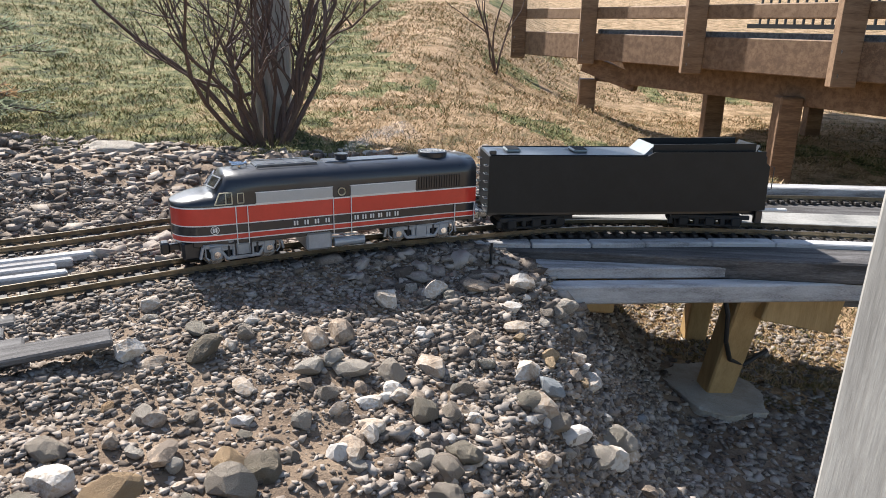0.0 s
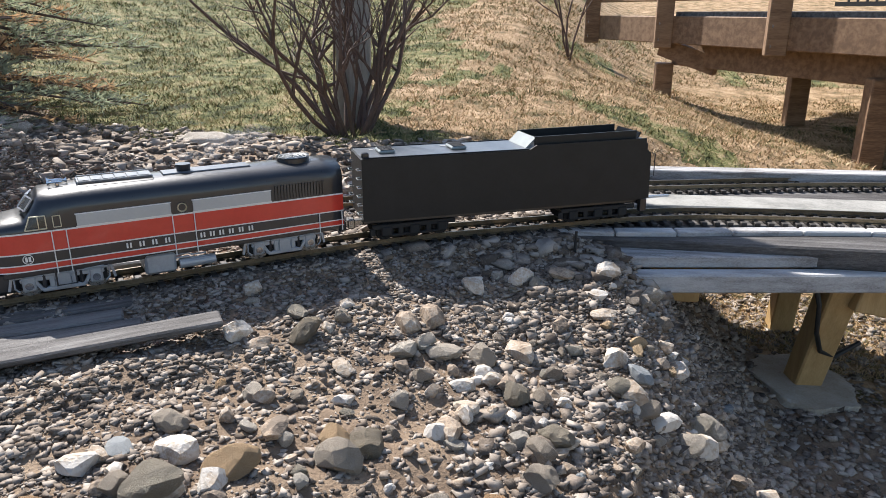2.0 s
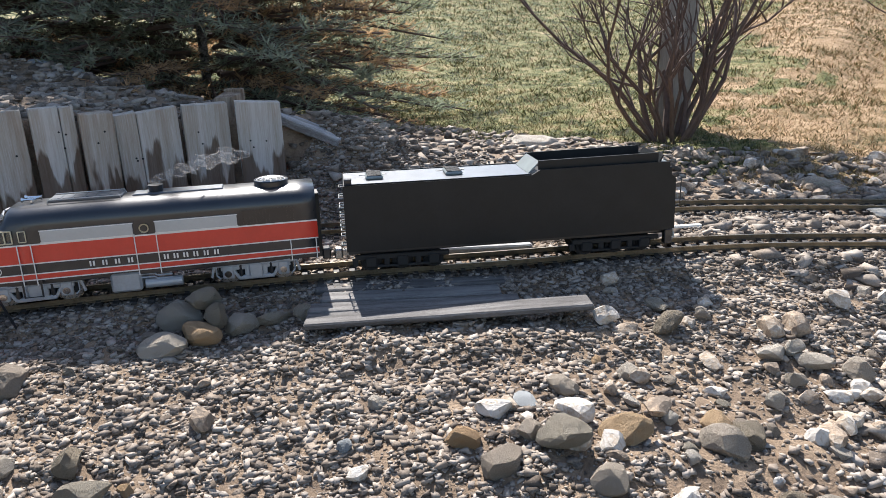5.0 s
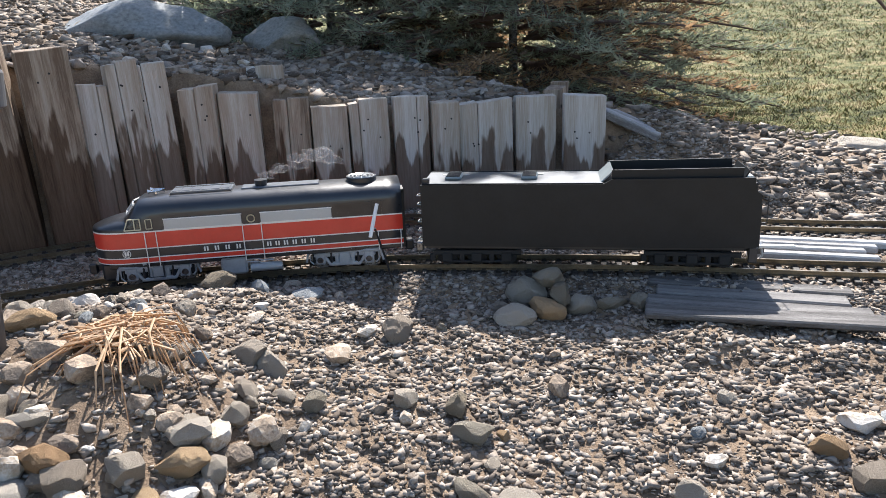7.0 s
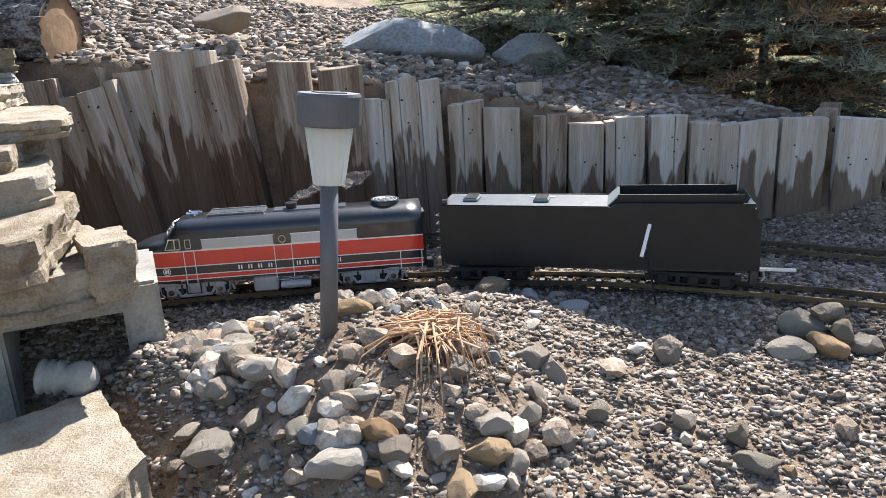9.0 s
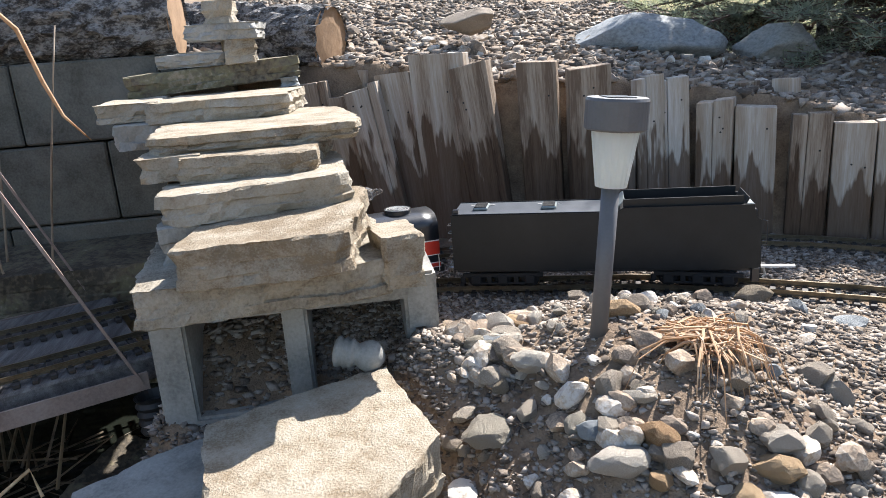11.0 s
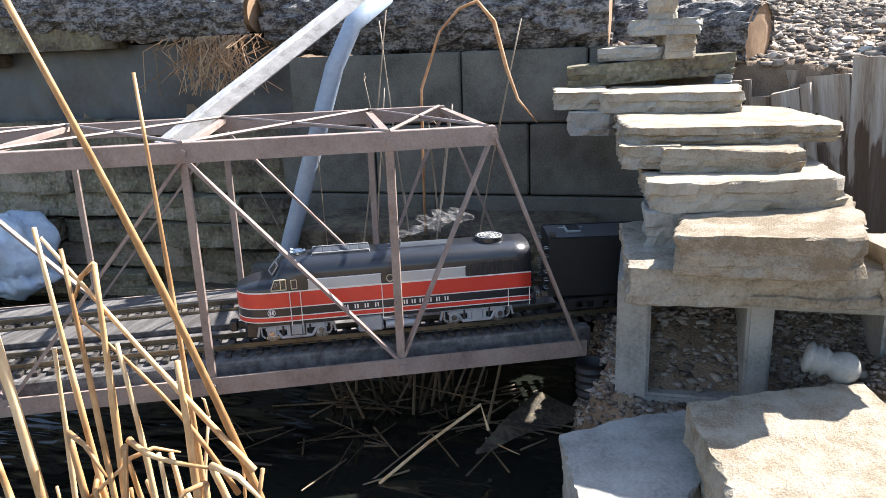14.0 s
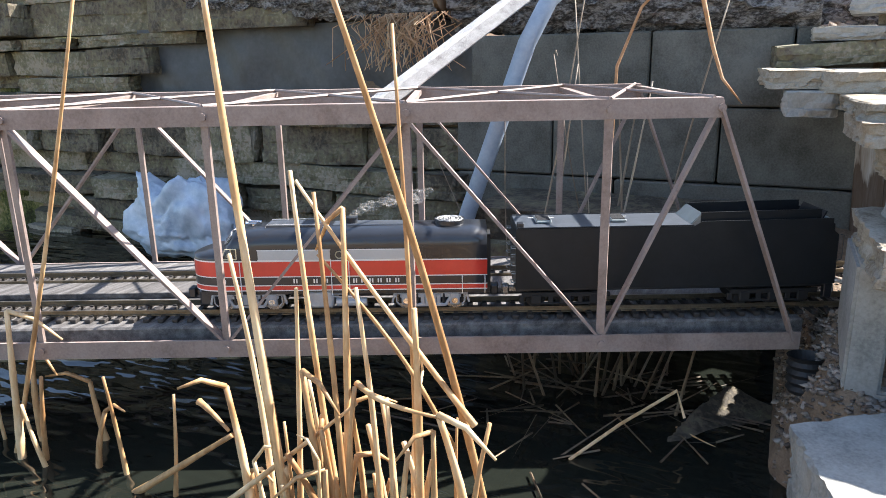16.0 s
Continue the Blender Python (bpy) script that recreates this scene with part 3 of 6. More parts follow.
        put("porthole_pane", bm, M_BLACK, th, at=pose(-0.0055, y + sy * 0.0012, 0.0915, 90, 0, 0))
        # radiator grille
        for k in range(17):
            x = -0.127 - k * 0.0042
            put("grille_slat", box(x - 0.0012, x + 0.0012, y - 0.001, y + 0.0012, 0.0855, 0.104), M_BLACK, th)
        # handrails
        for x in (-0.019, 0.0075, 0.1275, 0.143, -0.186, -0.2195):
            hi = 0.0835 if x > -0.1 else 0.058
            put("handrail", tube([(x, y + sy * 0.0018, 0.030), (x, y + sy * 0.0018, hi)], 0.0007, 6), M_WHITE, th, "thin white grab rail")
        # cab windows and door window
        bm = bmesh.new()
        for (x0, z0), (x1, z1) in (((0.147, 0.086), (0.147, 0.1015)), ((0.147, 0.1015), (0.163, 0.1015)), ((0.163, 0.1015), (0.1695, 0.086)), ((0.1695, 0.086), (0.147, 0.086)), ((0.155, 0.086), (0.155, 0.1015))):
            add_beam(bm, (x0, y + sy * 0.0004, z0), (x1, y + sy * 0.0004, z1), 0.0016, 0.0012)
        put("cab_window_frame", bm, M_FRAMEW, th, "cream cab window frame")
        bm = bmesh.new()
        f = bm.faces.new([bm.verts.new(p) for p in ((0.147, y, 0.086), (0.1695, y, 0.086), (0.163, y, 0.1015), (0.147, y, 0.1015))])
        put("cab_window", bm, plainglass, th)
        bm = bmesh.new()
        for a, b in (((0.1315, 0.0865), (0.1315, 0.1)), ((0.1315, 0.1), (0.1395, 0.1)), ((0.1395, 0.1), (0.1395, 0.0865)), ((0.1395, 0.0865), (0.1315, 0.0865))):
            add_beam(bm, (a[0], y + sy * 0.0003, a[1]), (b[0], y + sy * 0.0003, b[1]), 0.0012, 0.001)
        put("door_window_frame", bm, M_FRAMEW, th)
        # lettering as plain bars, one to a letter
        for x in (0.062, 0.047, 0.032, 0.0165, -0.027, -0.039, -0.051, -0.0635, -0.0765, -0.0895):
            bm = bmesh.new()
            for dx in (-0.0022, 0.0018):
                add_box(bm, x + dx - 0.0010, x + dx + 0.0010, y - 0.0006, y + 0.0008, 0.0482, 0.0545)
            put("letter_bar", bm, M_WHITE, th)
        # roundel on the nose side
        bm = bmesh.new()
        bmesh.ops.create_circle(bm, cap_ends=False, segments=24, radius=0.0058)
        ed = bm.edges[:]
        r = bmesh.ops.extrude_edge_only(bm, edges=ed)
        for v in [g for g in r["geom"] if isinstance(g, bmesh.types.BMVert)]:
            v.co *= 0.84
        add_box(bm, -0.003, -0.0005, -0.003, 0.003, -0.0002, 0.0003)
        add_box(bm, 0.0005, 0.003, -0.003, 0.003, -0.0002, 0.0003)
        put("roundel", bm, M_WHITE, th, "white painted roundel", at=pose(0.1715, sy * (half(0.1715) + 0.0008), 0.0515, 90, 0, 0))
        put("step_ladder", tube([(0.125, y - sy * 0.002, 0.036), (0.125, y - sy * 0.001, 0.014), (0.146, y - sy * 0.001, 0.014), (0.146, y - sy * 0.002, 0.036)], 0.0014, 6), M_BLACK, th)
        put("class_light", box(0.2005, 0.2075, sy * 0.029 - 0.003, sy * 0.029 + 0.003, 0.0735, 0.0775, 0.001), M_WHITE, th)
    # windscreen
    for sy in (1, -1):
        m = pose(0.1645, sy * 0.0165, 0.1115, 0, 52, sy * 14)
        bm = bmesh.new()
        for a, b in (((-0.008, -0.013), (0.008, -0.013)), ((0.008, -0.013), (0.008, 0.013)), ((0.008, 0.013), (-0.008, 0.013)), ((-0.008, 0.013), (-0.008, -0.013))):
            add_beam(bm, (a[0], a[1], 0.001), (b[0], b[1], 0.001), 0.0016, 0.0016)
        put("windscreen_frame", bm, M_SILVER, th, at=m)
        put("windscreen", box(-0.008, 0.008, -0.013, 0.013, -0.0005, 0.0008), plainglass, th, at=m)
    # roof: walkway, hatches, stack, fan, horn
    # The hatches carry the same painted-in sky tone.
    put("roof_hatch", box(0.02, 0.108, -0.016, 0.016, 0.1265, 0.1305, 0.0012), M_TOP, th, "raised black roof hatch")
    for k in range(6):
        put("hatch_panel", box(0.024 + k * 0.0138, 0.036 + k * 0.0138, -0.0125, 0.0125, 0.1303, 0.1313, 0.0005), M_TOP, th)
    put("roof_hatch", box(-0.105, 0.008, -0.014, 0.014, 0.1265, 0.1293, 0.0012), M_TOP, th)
    for sy in (1, -1):
        put("roof_rail", tube([(0.02, sy * 0.019, 0.1262), (0.022, sy * 0.019, 0.1312), (0.106, sy * 0.019, 0.1312), (0.108, sy * 0.019, 0.1262)], 0.0007, 6), M_GREYP, th)
    bm = bmesh.new()
    bmesh.ops.create_cone(bm, cap_ends=True, segments=24, radius1=0.0085, radius2=0.0098, depth=0.0085)
    r = bmesh.ops.inset_region(bm, faces=[f for f in bm.faces if f.normal.z > 0.9], thickness=0.0022)
    bmesh.ops.translate(bm, verts=list({v for f in bm.faces if f.normal.z > 0.9 and f.calc_area() < 0.00025 for v in f.verts}), vec=(0, 0, -0.0)) 
    put("exhaust_stack", bm, M_BLACK, th, "black flared exhaust stack", at=pose(-0.020, 0, 0.1335))
    fan = put("roof_fan", tube([(0, 0, 0), (0, 0, 0.007)], 0.0225, 32), M_BLACK, th, "round black roof fan with open grille", at=pose(-0.168, 0, 0.1255))
    for r in (0.008, 0.0135, 0.019, 0.0222):
        pts = [(r * math.cos(a), r * math.sin(a), 0.0078) for a in np.linspace(0, 2 * math.pi, 33)]
        put("fan_ring", tube(pts, 0.0008, 5), M_GREYP if r < 0.02 else M_BLACK, fan)
    for k in range(8):
        a = k * math.pi / 4
        put("fan_spoke", beam((0.003 * math.cos(a), 0.003 * math.sin(a), 0.0078), (0.022 * math.cos(a), 0.022 * math.sin(a), 0.0078), 0.0012, 0.0008), M_GREYP, fan)
    horn = put("air_horn", box(-0.002, 0.002, -0.009, 0.009, 0, 0.004, 0.0008), M_CHROME, th, "chrome air horn", at=pose(0.128, 0, 0.1268))
    for yy, d in ((-0.008, 1), (0.0, -1), (0.008, 1)):
        bm = tube([(-0.006 * d, yy, 0.005), (0.007 * d, yy, 0.005), (0.011 * d, yy, 0.005)], [0.0011, 0.0014, 0.0036], 10)
        put("horn_trumpet", bm, M_CHROME, horn)
    # rear door frame and diaphragm
    bm = bmesh.new()
    for yy in (-0.017, 0.017):
        add_box(bm, R - 0.006, R, yy - 0.003, yy + 0.003, 0.03, 0.112)
    add_box(bm, R - 0.006, R, -0.02, 0.02, 0.107, 0.112)
    put("end_diaphragm", bm, M_RUBBER, th)
    # tanks between the trucks
    put("fuel_tank", box(0.008, 0.046, -0.040, 0.040, 0.006, 0.033, 0.003), M_SILVER, th, "silver grey fuel tank")
    for sy in (1, -1):
        put("air_tank", tube([(-0.042, sy * 0.034, 0.014), (0.004, sy * 0.034, 0.014)], 0.0066, 14), M_SILVER, th, smooth=False)
        bm = bmesh.new()
        for z in (0.02, 0.0245):
            add_tube(bm, [(-0.03, sy * 0.036, z), (-0.012, sy * 0.036, z), (-0.008, sy * 0.036, z + 0.003), (0.008, sy * 0.036, z + 0.003)], 0.0012, 6)
        put("air_pipe", bm, M_SILVER, th)
    trucks = []
    for x in (0.138, -0.138):
        trucks.append(make_truck(th, x))
    return th, trucks


def make_truck(th, x):
    """A two-axle truck with cast sideframes."""
    tr = put("truck", box(-0.050, 0.050, -0.0295, 0.0295, 0.0295, 0.0335, 0.001), M_DARKIRON, th, "silver grey cast truck", at=pose(x, 0, 0))
    for sy in (1, -1):
        y = sy * 0.0325
        bm = bmesh.new()
        add_box(bm, -0.054, 0.054, y - 0.0025, y + 0.0025, 0.0205, 0.0255, 0.001)
        add_box(bm, -0.024, 0.024, y - 0.003, y + 0.003, 0.005, 0.0095, 0.001)
        for sx in (1, -1):
            add_beam(bm, (sx * 0.023, y, 0.0072), (sx * 0.031, y, 0.018), 0.005, 0.004, 0.0008)
            add_beam(bm, (sx * 0.031, y, 0.018), (sx * 0.046, y, 0.0185), 0.005, 0.004, 0.0008)
            add_box(bm, sx * 0.0365 - 0.0075, sx * 0.0365 + 0.0075, y - 0.003, y + 0.0035, 0.007, 0.0225, 0.0015)
            add_box(bm, sx * 0.012 - 0.003, sx * 0.012 + 0.003, y - 0.003, y + 0.003, 0.009, 0.021, 0.0008)
            add_beam(bm, (sx * 0.054, y, 0.023), (sx * 0.058, y, 0.010), 0.004, 0.003)
        add_box(bm, -0.045, 0.045, y - 0.002, y + 0.0022, 0.0165, 0.0212, 0.0008)
        add_box(bm, -0.0085, 0.0085, y - 0.003, y + 0.0038, 0.006, 0.0225, 0.0012)
        for sx in (1, -1):
            add_tube(bm, [(sx * 0.047, y + sy * 0.003, 0.008), (sx * 0.0515, y + sy * 0.003, 0.012), (sx * 0.0515, y + sy * 0.003, 0.024)], 0.001, 6)
            add_tube(bm, [(sx * 0.022, y + sy * 0.0036, 0.0215), (sx * 0.029, y + sy * 0.0036, 0.0235), (sx * 0.046, y + sy * 0.0036, 0.0235)], 0.0011, 6)
        # Added dark plate: stands in for the shade in the sideframe gaps.
        put("gap_shade_plate", box(-0.049, 0.049, sy * 0.0282 - 0.0006, sy * 0.0282 + 0.0006, 0.009, 0.0335), M_DARKIRON, tr)
        bmesh.ops.scale(bm, vec=(1, 1, 1.25), space=Matrix.Translation((0, 0, -0.004)), verts=bm.verts)
        put("sideframe", bm, M_SILVER, tr)
        for k in (-0.020, -0.006, 0.006, 0.020):
            put("spring", tube([(k, y, 0.010), (k, y, 0.0265)], 0.0028, 8), M_BLACK, tr)
        for sx in (1, -1):
            put("journal_cover", tube([(sx * 0.0365, y, 0.0155), (sx * 0.0365, y + sy * 0.0056, 0.0155)], 0.0046, 14), M_CHROME, tr, "bright round journal cover")
        put("brake_cylinder", tube([(-0.012, y + sy * 0.001, 0.0325), (0.02, y + sy * 0.001, 0.0325)], 0.0036, 10), M_SILVER, tr)
    ws = [make_wheelset(tr, sx * 0.0365, 0.0145) for sx in (1, -1)]
    return tr, ws


def make_wheelset(parent, x, r, mat=None):
    bm = tube([(0, -0.031, 0), (0, 0.031, 0)], 0.0018, 8)
    for sy in (1, -1):
        add_tube(bm, [(0, sy * 0.0205, 0), (0, sy * 0.022, 0), (0, sy * 0.0222, 0), (0, sy * 0.0262, 0)], [r + 0.0022, r + 0.0022, r, r], 20)
        for k in range(5):
            a = k * 2 * math.pi / 5
            add_beam(bm, (0.003 * math.cos(a), sy * 0.0266, 0.003 * math.sin(a)), (r * 0.8 * math.cos(a), sy * 0.0266, r * 0.8 * math.sin(a)), 0.003, 0.002)
    return put("wheelset", bm, mat or M_STEEL, parent, at=pose(x, 0, r))


# ---------- tender ----------
def make_tender():
    th = thing("black_tender", "matt black model tender with open coal bunker behind the locomotive", "model tender")
    R, F, W = -0.243, 0.236, 0.045
    bm = bmesh.new()
    add_box(bm, R + 0.012, F - 0.004, -W, W, 0.034, 0.1265, 0.0015)
    put("body", bm, M_TENDER, th, "matt black tender body")
    for sy in (1, -1):
        bm = bmesh.new()
        prof = [(F - 0.004, 0.1262), (-0.026, 0.1262), (-0.038, 0.133), (R + 0.016, 0.1345), (R + 0.016, 0.118), (R + 0.006, 0.110), (R + 0.004, 0.036), (R + 0.03, 0.0345), (F - 0.004, 0.0345)]
        a = [bm.verts.new((x, sy * (W + 0.0002), z)) for x, z in prof]
        b = [bm.verts.new((x, sy * (W - 0.0022), z)) for x, z in prof]
        bm.faces.new(a)
        bm.faces.new(b[::-1])
        for k in range(len(a)):
            bm.faces.new((a[k], b[k], b[(k + 1) % len(a)], a[(k + 1) % len(a)]))
        bmesh.ops.recalc_face_normals(bm, faces=bm.faces)
        put("side_sheet", bm, M_TENDER, th)
        put("coal_board", beam((-0.038, sy * (W - 0.010), 0.1362), (R + 0.03, sy * (W - 0.010), 0.1382), 0.002, 0.016), M_TENDER, th)
        put("top_rail", tube([(F - 0.006, sy * (W - 0.001), 0.1275), (-0.026, sy * (W - 0.001), 0.1275)], 0.001, 6), M_TENDER, th)
        put("step", box(R + 0.004, R + 0.016, sy * 0.036 - 0.005, sy * 0.036 + 0.005, 0.012, 0.034, 0.001), M_BLACK, th)
        put("grab_iron", tube([(R + 0.003, sy * 0.043, 0.07), (R - 0.003, sy * 0.043, 0.072), (R - 0.003, sy * 0.043, 0.108), (R + 0.003, sy * 0.043, 0.11)], 0.0008, 6), M_BLACK, th)
        for k in range(6):
            z = 0.045 + k * 0.013
            put("rung", tube([(F - 0.004, sy * 0.043, z), (F + 0.002, sy * 0.043, z), (F + 0.002, sy * 0.030, z), (F - 0.004, sy * 0.030, z)], 0.0009, 6), M_STEEL if k in (1, 3, 5) else M_HATCH, th)
    # The sheet's pale blue base colour paints in the sky sheen.
    put("top_sheet", box(-0.026, F - 0.006, -W + 0.0035, W - 0.0035, 0.1258, 0.1272, 0.0003), M_TOP, th, "black top sheet tinted pale blue for the sky it mirrors")
    # Slope and water lid are coloured pale grey to look sunlit.
    put("bunker_slope", beam((-0.024, 0, 0.1268), (-0.040, 0, 0.1425), 2 * W - 0.02, 0.002), M_HATCH, th, "sloped sheet at the front of the bunker")
    put("bunker_end", beam((R + 0.03, 0, 0.1268), (R + 0.022, 0, 0.1425), 2 * W - 0.02, 0.002), M_TENDER, th)
    put("water_lid", box(R + 0.013, R + 0.028, -0.030, 0.030, 0.1265, 0.1325, 0.002), M_HATCH, th)
    for x in (0.188, 0.077):
        h = put("hatch", box(-0.012, 0.012, -0.018, 0.018, 0, 0.0055, 0.002), M_HATCH, th, "oval ribbed water hatch", at=pose(x, 0, 0.1271))
        for k in range(7):
            put("hatch_rib", box(-0.010, 0.010, -0.016 + k * 0.005, -0.0135 + k * 0.005, 0.005, 0.0063, 0.0004), M_DARKIRON, h)
        put("hatch_strip", box(-0.020, 0.020, -0.022, -0.019, 0, 0.001), M_GREYP, h)
    put("marker_box", box(F - 0.016, F - 0.006, 0.030, 0.040, 0.1264, 0.134, 0.001), M_BLACK, th)
    put("underframe", box(R + 0.008, F - 0.006, -0.03, 0.03, 0.026, 0.0345, 0.001), M_BLACK, th)
    for end, sx in ((R, -1), (F, 1)):
        bm = beam((end - sx * 0.02, 0, 0.022), (end + sx * 0.012, 0, 0.022), 0.008, 0.009, 0.001)
        add_box(bm, end + sx * 0.008 - 0.006, end + sx * 0.008 + 0.006, -0.008, 0.008, 0.014, 0.029, 0.002)
        put("coupler", bm, M_STEEL if sx > 0 else M_BLACK, th)
    put("air_hose", tube([(R + 0.002, 0.02, 0.03), (R - 0.006, 0.02, 0.027), (R - 0.008, 0.02, 0.016), (R - 0.004, 0.02, 0.012)], 0.0018, 8), M_GREYP, th)
    put("drawbar", box(R - 0.05, R + 0.004, 0.016, 0.024, 0.029, 0.032), M_WHITE, th, "white drawbar sticking out behind")
    trucks = []
    for x in (0.155, -0.155):
        tr = put("truck", box(-0.055, 0.055, -0.02, 0.02, 0.012, 0.026, 0.002), M_DARKIRON, th, "black six-wheel truck", at=pose(x, 0, 0))
        for sy in (1, -1):
            y = sy * 0.0325
            bm = bmesh.new()
            add_box(bm, -0.066, 0.066, y - 0.0025, y + 0.0025, 0.018, 0.0255, 0.001)
            add_box(bm, -0.05, 0.05, y - 0.002, y + 0.002, 0.0055, 0.0095, 0.001)
            for k in (-0.044, 0, 0.044):
                add_box(bm, k - 0.008, k + 0.008, y - 0.003, y + 0.004, 0.007, 0.022, 0.0015)
                add_box(bm, k + 0.018, k + 0.026, y - 0.0025, y + 0.0025, 0.009, 0.02, 0.001)
            put("sideframe", bm, M_DARKIRON, tr)
        ws = [make_wheelset(tr, k, 0.013, M_DARKIRON) for k in (-0.044, 0, 0.044)]
        trucks.append((tr, ws))
    return th, trucks


def make_smoke():
    """A thin drifting plume from the exhaust stack, in separate wisps."""
    th = thing("smoke_plume", "thin pale smoke drifting from the exhaust stack", "smoke")
    rnd = random.Random(31)
    out = []
    for k in range(9):
        u = k / 8
        bm = bmesh.new()
        bmesh.ops.create_icosphere(bm, subdivisions=3, radius=1)
        so = Vector((k * 5.3, k * 1.9, 7))
        size = 0.0055 + 0.006 * u
        for v in bm.verts:
            n = v.co.normalized()
            v.co = Vector((n.x * 1.5, n.y * 0.6, n.z * 0.75)) * size * (1 + 0.75 * noise.fractal(n * 1.7 + so, 1, 2, 4))
        o = put("smoke_wisp", bm, M_SMOKE, th, smooth=True)
        out.append((o, Vector((-0.020 - 0.105 * u ** 1.1 + rnd.uniform(-0.004, 0.004), rnd.uniform(-0.006, 0.006), 0.143 + 0.03 * u + rnd.uniform(-0.004, 0.004))), rnd.uniform(0, 6)))
    return th, out


plainglass = M_GLASS
SMOKE, WISPS = make_smoke()
LOCO, LOCO_TRUCKS = make_loco()
TENDER, TENDER_TRUCKS = make_tender()

# ---------- fence ----------
def make_fence():
    # plan x, y of the middle, top, width and lean of each paling
    run_a = [(-1.098, .968, .200, .084, 0), (-1.158, .892, .199, .084, 0), (-1.214, .808, .194, .110, 1), (-1.258, .732, .199, .056, 0), (-1.291, .674, .212, .070, 0), (-1.33, .606, .211, .078, 1),
             (-1.371, .536, .203, .070, 0), (-1.408, .47, .222, .069, -1), (-1.446, .392, .237, .074, 1), (-1.491, .33, .253, .068, 0)]
    run_b = [(-1.53, .27, .298, .060, 2), (-1.534, .214, .305, .056, 1), (-1.539, .154, .266, .052, 0), (-1.543, .092, .333, .082, 1), (-1.56, .007, .347, .078, 2), (-1.602, -.08, .352, .082, 7),
             (-1.655, -.165, .374, .120, 3), (-1.686, -.22, .345, .080, 9), (-1.705, -.275, .325, .074, 10), (-1.722, -.34, .305, .078, 10), (-1.74, -.41, .334, .075, 6), (-1.745, -.48, .330, .08, 4), (-1.75, -.56, .31, .08, 3)]
    for x, y, top, w, lean in run_a + run_b:
        i = int(np.argmin(np.hypot(FENCE.p[:, 0] - x, FENCE.p[:, 1] - y)))
        d = FENCE.p[min(i + 4, len(FENCE.p) - 1)] - FENCE.p[max(i - 4, 0)]
        paling(x, y, top, w, math.degrees(math.atan2(d[1], d[0])), lean)
    for x, y, top, w in ((-1.56, .43, .275, .06), (-1.525, .495, .279, .05), (-1.60, .33, .285, .06), (-1.20, .985, .215, .09), (-1.62, .12, .30, .09), (-1.78, -.30, .345, .09), (-1.66, .04, .34, .07)):
        paling(x, y, top, w, -60, 0)


def paling(x, y, top, w, yaw, lean):
    """One upright board: ragged top, a drying split from the top, its own depth in the row."""
    h = top + 0.10
    hw = w * 0.5 - 0.0006
    jag, sag = random.uniform(-0.16, 0.16), random.uniform(-0.006, 0.004)
    split = random.uniform(-0.5, 0.5) * hw if random.random() < 0.4 else hw
    bm = bmesh.new()
    for a, b in ((-hw, split), (split, hw)):
        if b - a < 0.005:
            continue
        vs = add_box(bm, a, b, -0.018, 0.018, 0, h, 0.0013)
        for v in vs:
            if abs(v.co.x - split) < 0.002 and split < hw:
                v.co.x += (0.0012 if a == split else -0.0012) * max(0.0, v.co.z / h - 0.45)
    for v in bm.verts:
        if v.co.z > h - 0.003:
            v.co.z += jag * v.co.x * 0.6 + (sag if v.co.x > split else 0) + random.uniform(-0.0015, 0.0015)
    place = pose(x, y, -0.10, random.uniform(-2, 2), 0, yaw) @ pose(0, random.uniform(-0.009, 0.009), 0, 0, lean * 0.9, 0)
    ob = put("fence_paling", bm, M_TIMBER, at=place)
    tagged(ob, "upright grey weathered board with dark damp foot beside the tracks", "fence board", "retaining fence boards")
    for k in range(random.randint(1, 3)):
        q = Vector((random.uniform(-0.6, 0.6) * hw, 0, h - random.uniform(0.03, 0.09)))
        for sy in (-1, 1):
            put("nail_head", tube([q + Vector((0, sy * 0.0175, 0)), q + Vector((0, sy * 0.0192, 0))], 0.0019, 6), M_DARKIRON, ob)


make_fence()

